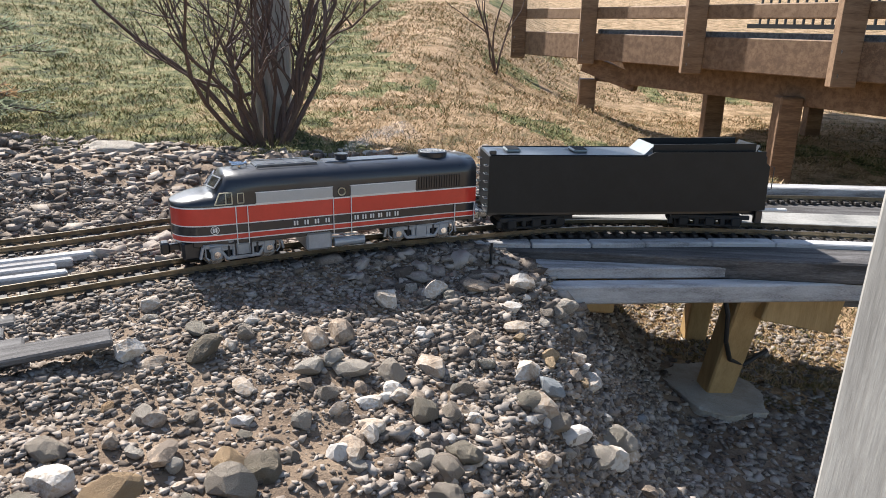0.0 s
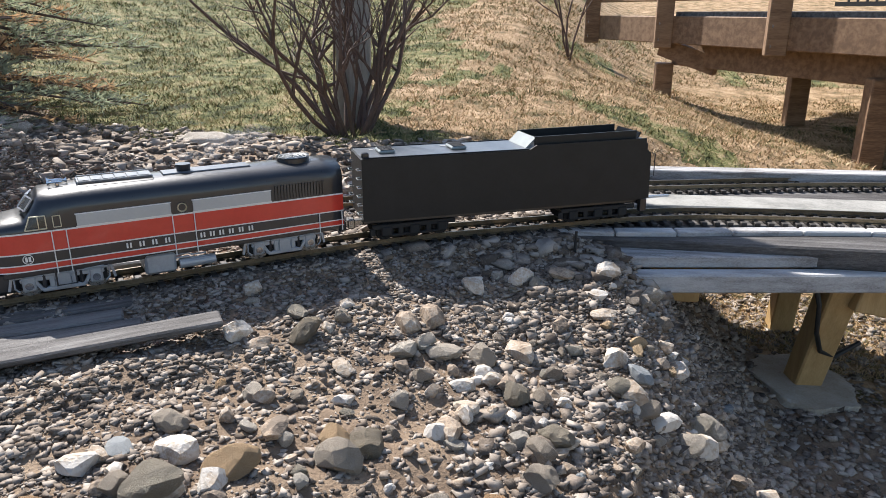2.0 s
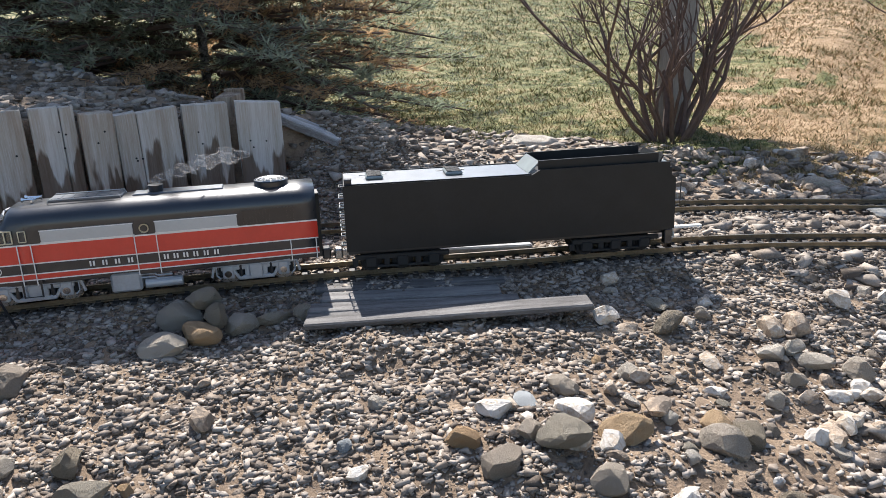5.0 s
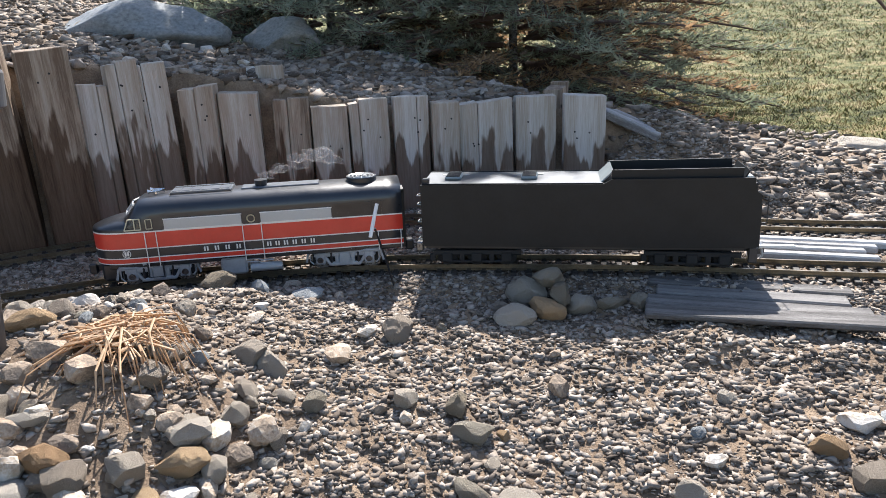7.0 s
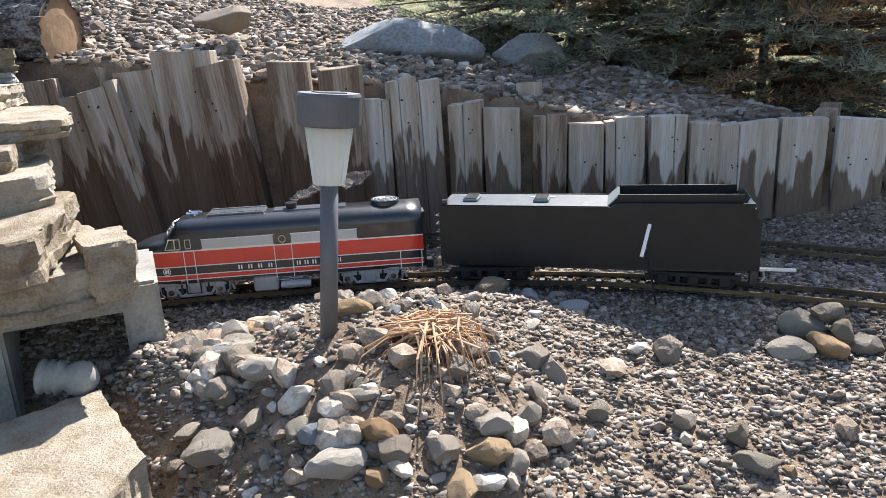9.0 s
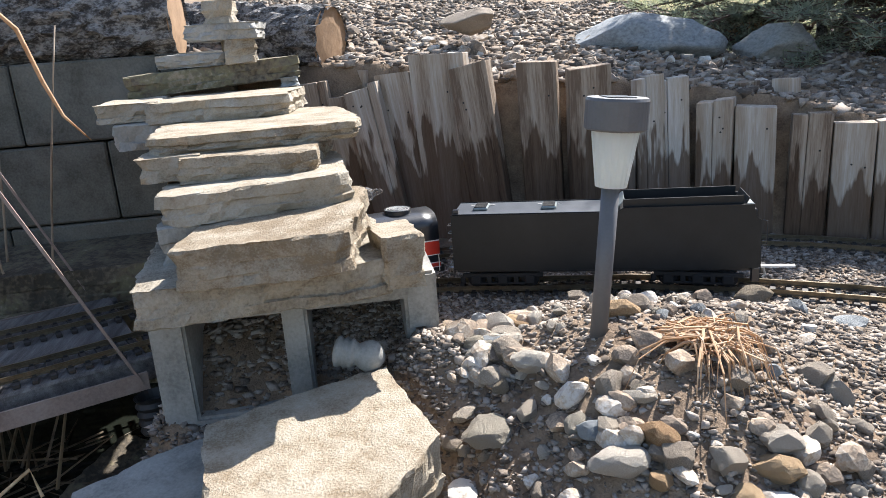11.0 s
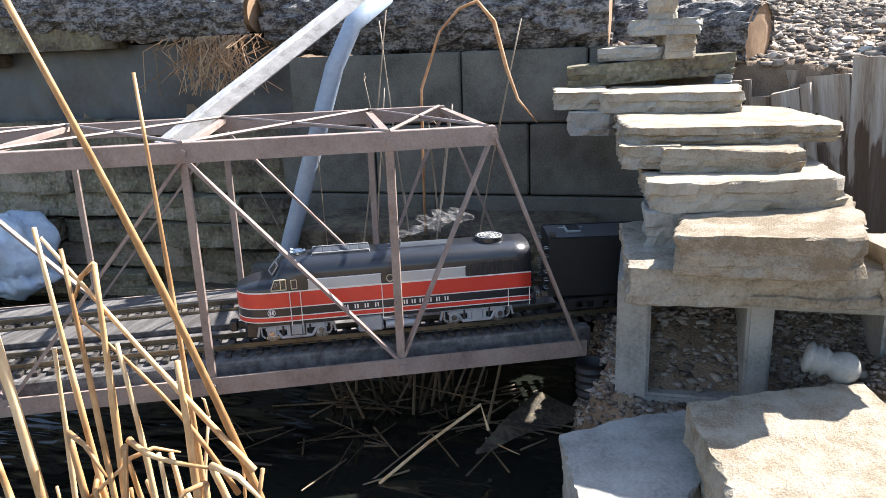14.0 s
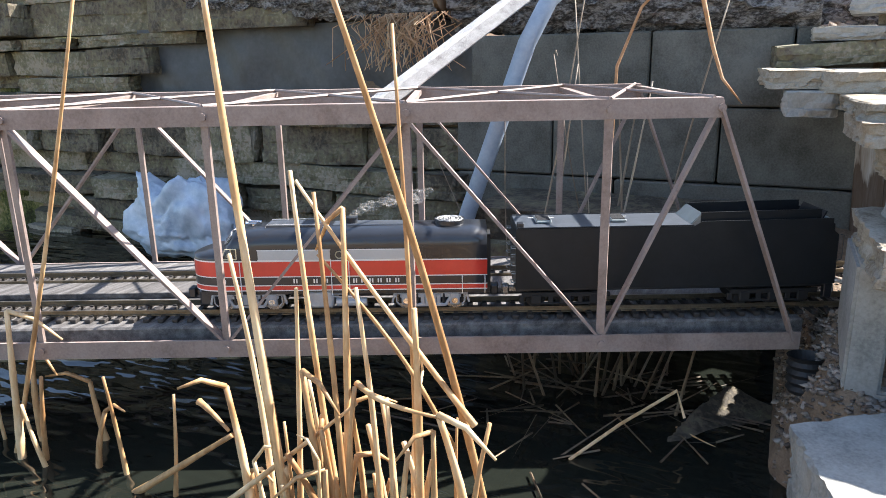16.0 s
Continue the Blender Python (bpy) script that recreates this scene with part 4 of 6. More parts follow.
# ---------- truss bridge ----------
def make_bridge():
    th = thing("truss_bridge", "brown painted steel truss bridge carrying two tracks over water", "bridge")
    o = Vector((-1.153, -0.712, 0))
    d = Vector((0.413, -0.911, 0)).normalized()
    nrm = Vector((-0.911, -0.413, 0)).normalized()
    WID, ZB, ZT, P = 0.42, -0.036, 0.298, 0.272

    def at(s, off, z):
        return o + d * s + nrm * off + Vector((0, 0, z))

    N = 7
    end = N * P + 0.008
    for off in (0.0, WID):
        put("bottom_chord", beam(at(-0.01, off, ZB), at(end, off, ZB), 0.004, 0.026), M_RUST, th)
        put("chord_flange", beam(at(-0.01, off + 0.008, ZB - 0.012), at(end, off + 0.008, ZB - 0.012), 0.016, 0.003), M_RUST, th)
        put("top_chord", beam(at(0.128, off, ZT), at(end - 0.13, off, ZT), 0.004, 0.026), M_RUST, th)
        put("chord_flange", beam(at(0.128, off + 0.009, ZT + 0.012), at(end - 0.13, off + 0.009, ZT + 0.012), 0.018, 0.003), M_RUST, th)
        put("end_post", beam(at(0.0, off, ZB), at(0.13, off, ZT), 0.015, 0.004), M_RUST, th)
        put("end_post", beam(at(end, off, ZB), at(end - 0.13, off, ZT), 0.015, 0.004), M_RUST, th)
        tops = [0.135] + [0.55 + 2 * k * P for k in range(0, 3)] + [N * P - 0.13]
        for k in range(1, N):
            put("post", beam(at(0.005 + k * P, off + 0.004, ZB), at(0.005 + k * P, off + 0.004, ZT), 0.012, 0.004), M_RUST, th)
        lows = [0.277 + 2 * k * P for k in range(3)]
        for lo in lows:
            for tp in sorted(tops, key=lambda q: abs(q - lo))[:2]:
                put("diagonal", beam(at(lo, off + 0.007, ZB + 0.005), at(tp, off + 0.007, ZT - 0.008), 0.015, 0.004), M_RUST, th)
        for k in range(1, N):
            for z in (ZB, ZT):
                q = at(0.005 + k * P, off, z)
                put("bolt", tube([q, q - nrm * 0.006], 0.0055, 8), M_RUST, th)
        put("bolt", tube([at(0.13, off, ZT), at(0.13, off, ZT) - nrm * 0.006], 0.0055, 8), M_RUST, th)
    for s in [0.132] + [0.005 + k * P for k in range(1, N)]:
        put("top_strut", beam(at(s, 0, ZT + 0.006), at(s, WID, ZT + 0.006), 0.012, 0.008), M_RUST, th)
    for k in range(N - 1):
        a, b = (0.14 if k == 0 else 0.005 + k * P), 0.005 + (k + 1) * P
        put("sway_rod", tube([at(a, 0, ZT + 0.014), at(b, WID, ZT + 0.014)], 0.0028, 6), M_RUST, th)
        put("sway_rod", tube([at(a, WID, ZT + 0.014), at(b, 0, ZT + 0.014)], 0.0028, 6), M_RUST, th)
    # deck: stringers under each track and a board between
    put("deck_board", beam(at(-0.02, WID / 2, -0.024), at(end, WID / 2, -0.024), WID - 0.07, 0.018, 0.002), M_DARKPLANK, th, "dark weathered deck board")
    for off in (0.045, WID - 0.05):
        put("stringer", beam(at(-0.03, off, -0.034), at(end + 0.02, off, -0.034), 0.022, 0.036, 0.002), M_DARKPLANK, th)
    put("centre_board", beam(at(0.3, 0.205, -0.0095), at(end, 0.205, -0.0095), 0.075, 0.010, 0.001), M_DARKPLANK, th, "grey weathered board between the tracks")


make_bridge()

# ---------- stones ----------
def slab(name, label, x0, x1, y0, y1, z0, z1, mat=None, yaw=0.0, tilt=(0, 0), seed=0, cut=0.12, group="stacked stone slabs", category="stone slab", corners=None):
    """A split slab of stone: an uneven outline, rough broken edges and a nearly flat top."""
    rnd = random.Random(seed)
    cx, cy = (x0 + x1) / 2, (y0 + y1) / 2
    hx, hy, h = (x1 - x0) / 2, (y1 - y0) / 2, z1 - z0
    if corners:
        pts = [Vector((a - cx, b - cy)) for a, b in corners]
    else:
        c = cut
        pts = [Vector(p) for p in ((-hx, -hy * (1 - c)), (-hx * (1 - c), -hy), (hx * (1 - 2 * c * rnd.random()), -hy), (hx, -hy * (1 - 2 * c * rnd.random())), (hx, hy * (1 - 3 * c * rnd.random())), (hx * (1 - c), hy), (-hx * (1 - 2 * c * rnd.random()), hy), (-hx, hy * (1 - c)))]
    out = []
    for a, b in zip(pts, pts[1:] + pts[:1]):
        n = max(2, int((b - a).length / 0.008))
        for k in range(n):
            out.append(a.lerp(b, k / n))
    N = len(out)
    levels = [(0.0, 0.985), (0.06, 0.998), (0.28, 1.0), (0.32, 0.986), (0.55, 0.99), (0.60, 1.004), (0.94, 1.0), (1.0, 0.990)]
    bm = bmesh.new()
    rings = []
    so = Vector((seed * 3.1, seed * 1.7, seed))
    for li, (lv, sc) in enumerate(levels):
        ring = []
        for p in out:
            q = Vector((p.x * sc, p.y * sc, z0 + h * lv - z0))
            chip = abs(noise.noise(Vector((p.x * 26, p.y * 26, lv * 4)) + so)) ** 0.7 * 0.009
            w = noise.noise_vector(Vector((p.x * 75, p.y * 75, lv * 9)) + so) * 0.0045 - Vector((p.x, p.y, 0)).normalized() * chip + Vector((p.x, p.y, 0)).normalized() * (noise.noise(Vector((p.x * 9, p.y * 9, lv * 11)) + so) * 0.006) + noise.noise_vector(Vector((p.x * 11, p.y * 11, lv)) + so) * 0.005
            ring.append(bm.verts.new((q.x + w.x, q.y + w.y, q.z + w.z * (0.5 if 0 < li < 7 else 0.15))))
        rings.append(ring)
    for a, b in zip(rings, rings[1:]):
        for k in range(N):
            bm.faces.new((a[k], a[(k + 1) % N], b[(k + 1) % N], b[k]))
    for ring, flip in ((rings[-1], False), (rings[0], True)):
        prev = ring
        for sc in (0.8, 0.5, 0.2):
            nr = []
            for p in out:
                z = (h if not flip else 0) + noise.noise(Vector((p.x * sc * 14, p.y * sc * 14, 3)) + so) * 0.0025
                nr.append(bm.verts.new((p.x * sc * 0.98, p.y * sc * 0.98, z)))
            for k in range(N):
                f = (prev[k], prev[(k + 1) % N], nr[(k + 1) % N], nr[k])
                bm.faces.new(f if not flip else f[::-1])
            prev = nr
        bm.faces.new(prev if not flip else prev[::-1])
    ob = put(name, bm, mat or M_SLAB, at=pose(cx, cy, z0, tilt[0], tilt[1], yaw))
    return tagged(ob, label, category, group)


L1 = "pale limestone slab with rough broken edges in the stack"
slab("stone_slab", "grey lichened base slab lying on a concrete block", -1.18, -0.962, -0.652, -0.355, 0.113, 0.160, M_BASE, 3, (0, 2), 1)
slab("stone_slab", L1, -1.06, -0.975, -0.37, -0.318, 0.117, 0.182, None, 8, (0, 0), 2)
slab("stone_slab", L1, -1.16, -0.928, -0.578, -0.378, 0.160, 0.209, None, -9, (3, 2), 3)
slab("stone_slab", "small grey packing stone under a slab", -1.14, -1.04, -0.625, -0.572, 0.158, 0.207, M_CONC, 0, (0, 0), 4)
slab("stone_slab", "small grey packing stone under a slab", -1.15, -1.05, -0.45, -0.382, 0.190, 0.210, None, 5, (0, 0), 5)
slab("stone_slab", L1, -1.26, -1.045, -0.628, -0.392, 0.208, 0.246, None, 4, (2, 0), 6)
slab("stone_slab", L1, -1.33, -1.105, -0.598, -0.418, 0.244, 0.276, None, -6, (0, 0), 7)
slab("stone_slab", L1, -1.33, -1.13, -0.665, -0.585, 0.246, 0.278, None, 4, (0, 0), 8)
slab("stone_slab", L1, -1.50, -1.165, -0.672, -0.378, 0.276, 0.300, None, 6, (0, 0), 9, cut=0.2)
slab("stone_slab", L1, -1.62, -1.375, -0.70, -0.462, 0.300, 0.334, None, -5, (0, 0), 10)
slab("stone_slab", L1, -1.62, -1.40, -0.795, -0.692, 0.306, 0.336, None, 6, (0, 0), 11)
slab("stone_slab", "small grey packing stone under a slab", -1.55, -1.39, -0.757, -0.675, 0.262, 0.304, M_CONC, 0, (0, 0), 12)
slab("stone_slab", "brown-stained limestone slab near the top of the stack", -1.80, -1.595, -0.785, -0.465, 0.343, 0.383, M_WALLSTONE, 5, (3, 0), 13)
slab("stone_slab", L1, -1.74, -1.60, -0.72, -0.59, 0.383, 0.407, M_CONC, 0, (0, 0), 14)
slab("stone_slab", L1, -1.70, -1.60, -0.60, -0.54, 0.383, 0.428, None, 10, (0, 0), 15)
slab("stone_slab", L1, -1.71, -1.60, -0.655, -0.525, 0.428, 0.458, M_CONC, -8, (0, 0), 16)
slab("stone_slab", L1, -1.69, -1.62, -0.625, -0.568, 0.457, 0.50, None, 0, (0, 0), 17)
slab("stone_slab", "small grey stone wedged under a slab", -1.66, -1.60, -0.50, -0.465, 0.334, 0.352, M_BLUE, 0, (0, 0), 18)
slab("flagstone", "large flat pale flagstone on the bank above water", -0.98, -0.58, -0.60, -0.32, -0.05, 0.02, None, 0, (0, 0), 21, corners=[(-0.892, -0.575), (-0.66, -0.545), (-0.585, -0.49), (-0.67, -0.42), (-0.775, -0.35), (-0.81, -0.328), (-0.976, -0.37), (-0.965, -0.42)], group="flagstones", category="flagstone")
slab("flagstone", "flat grey flagstone at the edge of the pond", -0.97, -0.70, -0.72, -0.53, -0.12, -0.03, M_CONC, 0, (2, 0), 22, corners=[(-0.885, -0.715), (-0.73, -0.675), (-0.72, -0.60), (-0.86, -0.53), (-0.965, -0.56), (-0.94, -0.64)], group="flagstones", category="flagstone")
slab("flagstone", "flat stone slab leaning into the water under the bridge", -1.28, -1.05, -0.86, -0.68, -0.29, -0.205, M_WALLSTONE, -20, (-12, 6), 23, group="flagstones", category="flagstone")
slab("flat_stone", "large flat blue-grey stone at the foot of the trestle", 0.385, 0.555, 1.17, 1.375, -0.35, -0.298, M_SLAB, 20, (0, 4), 24, cut=0.42, group="flagstones", category="stone")


def make_block():
    bm = bmesh.new()
    xs, ys, zs = (-1.195, -1.035), (-0.656, -0.612, -0.494, -0.462, -0.338, -0.295), (-0.085, -0.045, 0.083, 0.117)
    for i in range(5):
        for k in range(3):
            if k == 1 and i in (1, 3):
                continue
            add_box(bm, xs[0], xs[1], ys[i], ys[i + 1], zs[k], zs[k + 1])
    bmesh.ops.remove_doubles(bm, verts=bm.verts, dist=0.0005)
    seen = {}
    for f in bm.faces:
        seen.setdefault(tuple(sorted(v.index for v in f.verts)), []).append(f)
    bmesh.ops.delete(bm, geom=[f for g in seen.values() if len(g) > 1 for f in g], context="FACES")
    bm.normal_update()
    ring = [e for e in bm.edges if len(e.link_faces) == 2 and e.calc_face_angle(0) > 0.5 and abs(e.verts[0].co.x - e.verts[1].co.x) > 0.1 and zs[0] + 0.01 < e.verts[0].co.z < zs[3] - 0.01]
    bmesh.ops.bevel(bm, geom=ring, offset=0.018, segments=3, affect="EDGES")
    bmesh.ops.bevel(bm, geom=[e for e in bm.edges if len(e.link_faces) == 2 and e.calc_face_angle(0) > 0.9], offset=0.004, segments=2, affect="EDGES")
    tagged(put("concrete_block", bm, M_CONC), "hollow grey concrete block with two openings carrying stone slabs", "concrete block")


make_block()

# ---------- retaining wall, logs ----------
def make_wall():
    w = tagged(new("retaining_wall"), "dark damp concrete block retaining wall above the pond", "wall", kind="structure")
    for z0, z1, ys in ((0.252, 0.412, (-1.46, -1.03, -0.745, -0.60)), (0.085, 0.248, (-1.5, -1.25, -0.875, -0.6)), (-0.10, 0.081, (-1.5, -1.1, -0.6))):
        for a, b in zip(ys, ys[1:]):
            put("wall_block", box(-1.95, -1.74 - random.uniform(0, 0.004), a + 0.002, b - 0.002, z0, z1, 0.004), M_WALLBLOCK, w)
    put("footing", box(-1.94, -1.70, -1.6, -0.56, -0.42, -0.098, 0.01), M_WALLBLOCK, w)


make_wall()
slab("stone_ledge", "flat damp stone ledge at the foot of the retaining wall", -1.74, -1.52, -1.36, -0.72, -0.03, 0.045, M_WALLSTONE, 0, (0, 2), 31, group="pond edge stones", category="stone ledge")
slab("stone_ledge", "flat damp stone ledge at the foot of the retaining wall", -1.72, -1.50, -1.34, -0.75, -0.24, -0.03, M_WALLSTONE, 3, (0, 0), 32, group="pond edge stones", category="stone ledge")


def make_stone_wall():
    w = tagged(new("stone_wall"), "mossy dry-stacked flagstone wall behind the bridge", "wall", kind="structure")
    rnd = random.Random(5)
    z = -0.34
    row = 0
    while z < 0.56:
        h = rnd.choice((0.04, 0.05, 0.07, 0.085, 0.11))
        y = -4.3 + rnd.uniform(0, 0.2)
        back = 0.0 if z < 0.30 else 0.05
        while y < -1.47:
            l = rnd.uniform(0.16, 0.62)
            y1 = min(y + l, -1.46)
            if not (z + h > 0.30 and z < 0.44 and -2.75 < y and y1 > -2.6):
                xx = -1.67 - back - rnd.uniform(0, 0.13)
                o = slab("wall_stone", "x", xx - 0.18, xx, y + 0.004, y1 - 0.004, z, z + h - 0.006, M_WALLSTONE, rnd.uniform(-5, 5), (rnd.uniform(-1.5, 1.5), rnd.uniform(-4, 4)), 100 + row, cut=0.22)
                o.parent = w
                for k in ("label", "category", "group"):
                    if k in o:
                        del o[k]
            y = y1
            row += 1
        z += h
    put("backing", box(-2.05, -1.86, -4.4, -1.48, -0.4, 0.40), M_WALLSTONE, w)


make_stone_wall()


def make_liner():
    """A sheet of pond liner hanging in folds in the gap of the wall."""
    bm = bmesh.new()
    ny, nz = 60, 14
    front, back = [], []
    for k in range(nz + 1):
        for i in range(ny + 1):
            y, z = -2.78 + 1.31 * i / ny, 0.26 + 0.20 * k / nz
            x = -1.80 + 0.02 * noise.noise(Vector((0, y * 7, z * 3))) + 0.008 * noise.noise(Vector((3, y * 25 + z * 14, z * 9)))
            front.append(bm.verts.new((x, y, z)))
            back.append(bm.verts.new((x - 0.004, y, z)))
    for k in range(nz):
        for i in range(ny):
            a, b, c, d = k * (ny + 1) + i, k * (ny + 1) + i + 1, (k + 1) * (ny + 1) + i + 1, (k + 1) * (ny + 1) + i
            bm.faces.new([front[q] for q in (a, b, c, d)])
            bm.faces.new([back[q] for q in (d, c, b, a)])
    tagged(put("pond_liner", bm, M_LINER, smooth=True), "dark rubber pond liner hanging in the wall gap", "pond liner")


make_liner()


def log(a, b, r, label, hollow=False, seed=0):
    th = thing("log", label, "log", "logs above the wall")
    a, b = Vector(a), Vector(b)
    n = max(14, int((b - a).length / 0.014))
    bm = bmesh.new()
    pts = [a.lerp(b, k / n) for k in range(n + 1)]
    rings = add_tube(bm, pts, r, 44, caps=False)
    d = (b - a).normalized()
    for k, ring in enumerate(rings):
        c = pts[k]
        for v in ring:
            o = v.co - c
            ang = math.atan2(o.z, o.dot(d.cross(Vector((0, 0, 1)))))
            s = k / n * (b - a).length
            ridge = noise.cell(Vector((ang * 5.5 + 0.8 * noise.noise(Vector((s * 30, ang, seed))), s * 26 + 1.2 * noise.noise(Vector((ang * 3, s * 9, seed))), seed)))
            o *= 1 + 0.10 * (ridge - 0.5) + 0.05 * noise.noise(Vector((ang, s * 6, seed))) + 0.05 * noise.noise(Vector((ang * 9, s * 70, seed)))
            v.co = c + o
    put("bark", bm, M_BARK, th, "thick furrowed grey bark")
    for p, s in ((a, 1), (b, -1)):
        bm = bmesh.new()
        q = p + d * s * 0.006
        if hollow:
            r2 = add_tube(bm, [q + d * s * 0.06, q, q], [r * 0.55, r * 0.6, r * 0.97], 36, caps=False)
            bm.faces.new(r2[0])
        else:
            r2 = add_tube(bm, [q - d * s * 0.003, q], [r * 0.5, r * 0.97], 36, caps=False)
            bm.faces.new(r2[0])
        bmesh.ops.recalc_face_normals(bm, faces=bm.faces)
        put("sawn_end", bm, M_WOODEND, th, "brown sawn log end")


log((-1.83, -1.52, 0.505), (-1.80, -0.70, 0.488), 0.088, "thick bark-covered log lying on the retaining wall", seed=1)
log((-2.08, -0.85, 0.465), (-1.83, -0.39, 0.415), 0.076, "short bark-covered log with a dark sawn end", seed=2)
log((-1.80, -2.35, 0.56), (-1.76, -1.53, 0.52), 0.075, "hollow bark-covered log lying above the stone wall", True, seed=3)

put_ob = put("drain_pipe", tube([(-1.60, -1.15, 0.53), (-1.52, -1.195, 0.475), (-1.50, -1.235, 0.39), (-1.50, -1.365, 0.037), (-1.50, -1.45, -0.22)], 0.0185, 16), M_PIPE, smooth=True)
tagged(put_ob, "blue-grey plastic pipe running down into the pond", "pipe")
tagged(put("timber_rail", beam((-1.22, -1.46, 0.262), (-1.72, -1.16, 0.60), 0.034, 0.03, 0.003), M_PLANK), "pale weathered timber rail leaning across the bridge", "timber")


def make_ice():
    bm = bmesh.new()
    bmesh.ops.create_icosphere(bm, subdivisions=5, radius=1)
    for v in bm.verts:
        n = v.co.normalized()
        k = 1 + 0.35 * noise.fractal(n * 1.6, 1, 2, 4)
        v.co = Vector((n.x * 0.09, n.y * 0.17, n.z * (0.16 if n.z > 0 else 0.08))) * k
        if n.z > 0:
            v.co.z *= 1 - 0.35 * math.cos(n.y * 4 + 0.7)
    tagged(put("ice_lump", bm, M_ICE, smooth=True, at=pose(-1.58, -2.30, -0.10)), "melting lump of bluish ice against the stone wall", "ice")


make_ice()

# ---------- boards, trestle ----------
def board(name, a, b, w, h, mat, label, category="board", group="", roll=0.0):
    a, b = Vector(a), Vector(b)
    d = b - a
    L = d.length
    bm = box(0, L, -w / 2, w / 2, -h, 0, min(0.0025, h / 4))
    ob = put(name, bm, mat, at=Matrix.Translation(a) @ d.to_track_quat("X", "Z").to_matrix().to_4x4() @ pose(0, 0, 0, roll))
    return tagged(ob, label, category, group)


DB = "dark weathered board lying on gravel beside the track"
U, V = Vector((0.834, 0.552, 0)), Vector((-0.552, 0.834, 0))
P0 = Vector((-0.640, 0.546, -0.010))
board("path_board", P0, P0 + U * 0.352 + Vector((0, 0, 0.008)), 0.036, 0.008, M_DARKPLANK, DB, group="boards beside the track")
board("path_board", P0 + V * 0.038 + U * 0.0, P0 + V * 0.038 + U * 0.27, 0.033, 0.016, M_DARKPLANK, DB, group="boards beside the track")
board("path_board", P0 + V * 0.077 + U * 0.012, P0 + V * 0.077 + U * 0.25, 0.033, 0.016, M_DARKPLANK, DB, group="boards beside the track")
board("path_board", P0 + V * 0.115 + U * 0.0, P0 + V * 0.115 + U * 0.262, 0.031, 0.016, M_DARKPLANK, DB, group="boards beside the track")
for k, (ex, ey) in enumerate(((-0.515, 1.012), (-0.527, 0.975), (-0.532, 0.945), (-0.505, 0.925))):
    q = Vector((ex, ey, 0.0))
    board("slat", q - U * (0.20, 0.17, 0.16, 0.18)[k], q, 0.017, 0.012, M_PLANK, "short pale weathered slat between the two tracks", group="slats between tracks")
board("leaning_board", (-1.12, 1.035, 0.175), (-0.985, 1.085, 0.118), 0.05, 0.018, M_PLANK, "grey board lying on the bank at the end of the fence")


def make_trestle():
    th = thing("trestle", "weathered timber trestle carrying both tracks over the gully", "trestle")
    put("deck", box(0.0, 1.95, 1.155, 1.68, -0.052, -0.0165, 0.003), M_DARKPLANK, th, at=pose(0, 0, 0))
    xs = [0.021, 0.118, 0.215, 0.303, 0.415, 0.522, 0.70, 0.9]
    for i, (a, b) in enumerate(zip(xs, xs[1:])):
        ya, yb = 1.172 + 0.075 * step(0, 0.6, a), 1.172 + 0.075 * step(0, 0.6, b)
        put("edge_block", beam((a + 0.001, ya, -0.022), (b - 0.001, yb, -0.022), 0.026, 0.026, 0.002), M_PLANK, th, "weathered edging block")
    put("walk_plank", beam((0.095, 1.128, -0.040), (0.95, 1.262, -0.040), 0.048, 0.018, 0.002), M_PLANK, th)
    put("front_beam", beam((0.052, 1.082, -0.065), (1.2, 1.265, -0.065), 0.03, 0.03, 0.003), M_PLANK, th, "grey front beam")
    put("girder", box(0.02, 1.95, 1.24, 1.30, -0.12, -0.05, 0.003), M_DARKPLANK, th)
    put("centre_plank", beam((0.16, 1.365, -0.008), (1.6, 1.40, -0.008), 0.085, 0.012, 0.002), M_CONC, th, "beige gritty board between the tracks")
    put("back_curb", beam((0.13, 1.585, -0.004), (1.6, 1.665, -0.004), 0.045, 0.028, 0.002), M_PLANK, th)
    put("leg", beam((0.485, 1.20, -0.055), (0.470, 1.285, -0.34), 0.05, 0.045, 0.003), M_NEWWOOD, th, "raw yellow pine leg")
    put("leg", beam((0.50, 1.48, -0.055), (0.50, 1.54, -0.36), 0.045, 0.045, 0.003), M_NEWWOOD, th)
    put("brace", beam((0.505, 1.19, -0.085), (0.64, 1.23, -0.12), 0.02, 0.085, 0.002), M_NEWWOOD, th)
    put("sill_block", beam((0.15, 1.2, -0.095), (0.26, 1.215, -0.1), 0.06, 0.06, 0.003), M_NEWWOOD, th)
    put("cable", tube([(0.43, 1.19, -0.06), (0.445, 1.18, -0.12), (0.45, 1.185, -0.17), (0.475, 1.225, -0.22), (0.505, 1.24, -0.235), (0.545, 1.25, -0.21)], 0.004, 8), M_RUBBER, th, "black cable")


make_trestle()
for x, y, yaw in ((-0.012, 1.37, 18), (0.085, 1.378, 10)):
    slab("paving_chip", "small pale flat stone between the tracks", x - 0.045, x + 0.045, y - 0.033, y + 0.033, -0.02, -0.004, M_CONC, yaw, (0, 0), int(x * 1000) % 50 + 40, group="flat stones between tracks", category="flat stone")
tagged(put("stake", tube([(0.054, 1.105, -0.09), (0.056, 1.11, 0.006)], 0.0022, 8), M_RUBBER), "thin black stake beside the trestle", "stake")

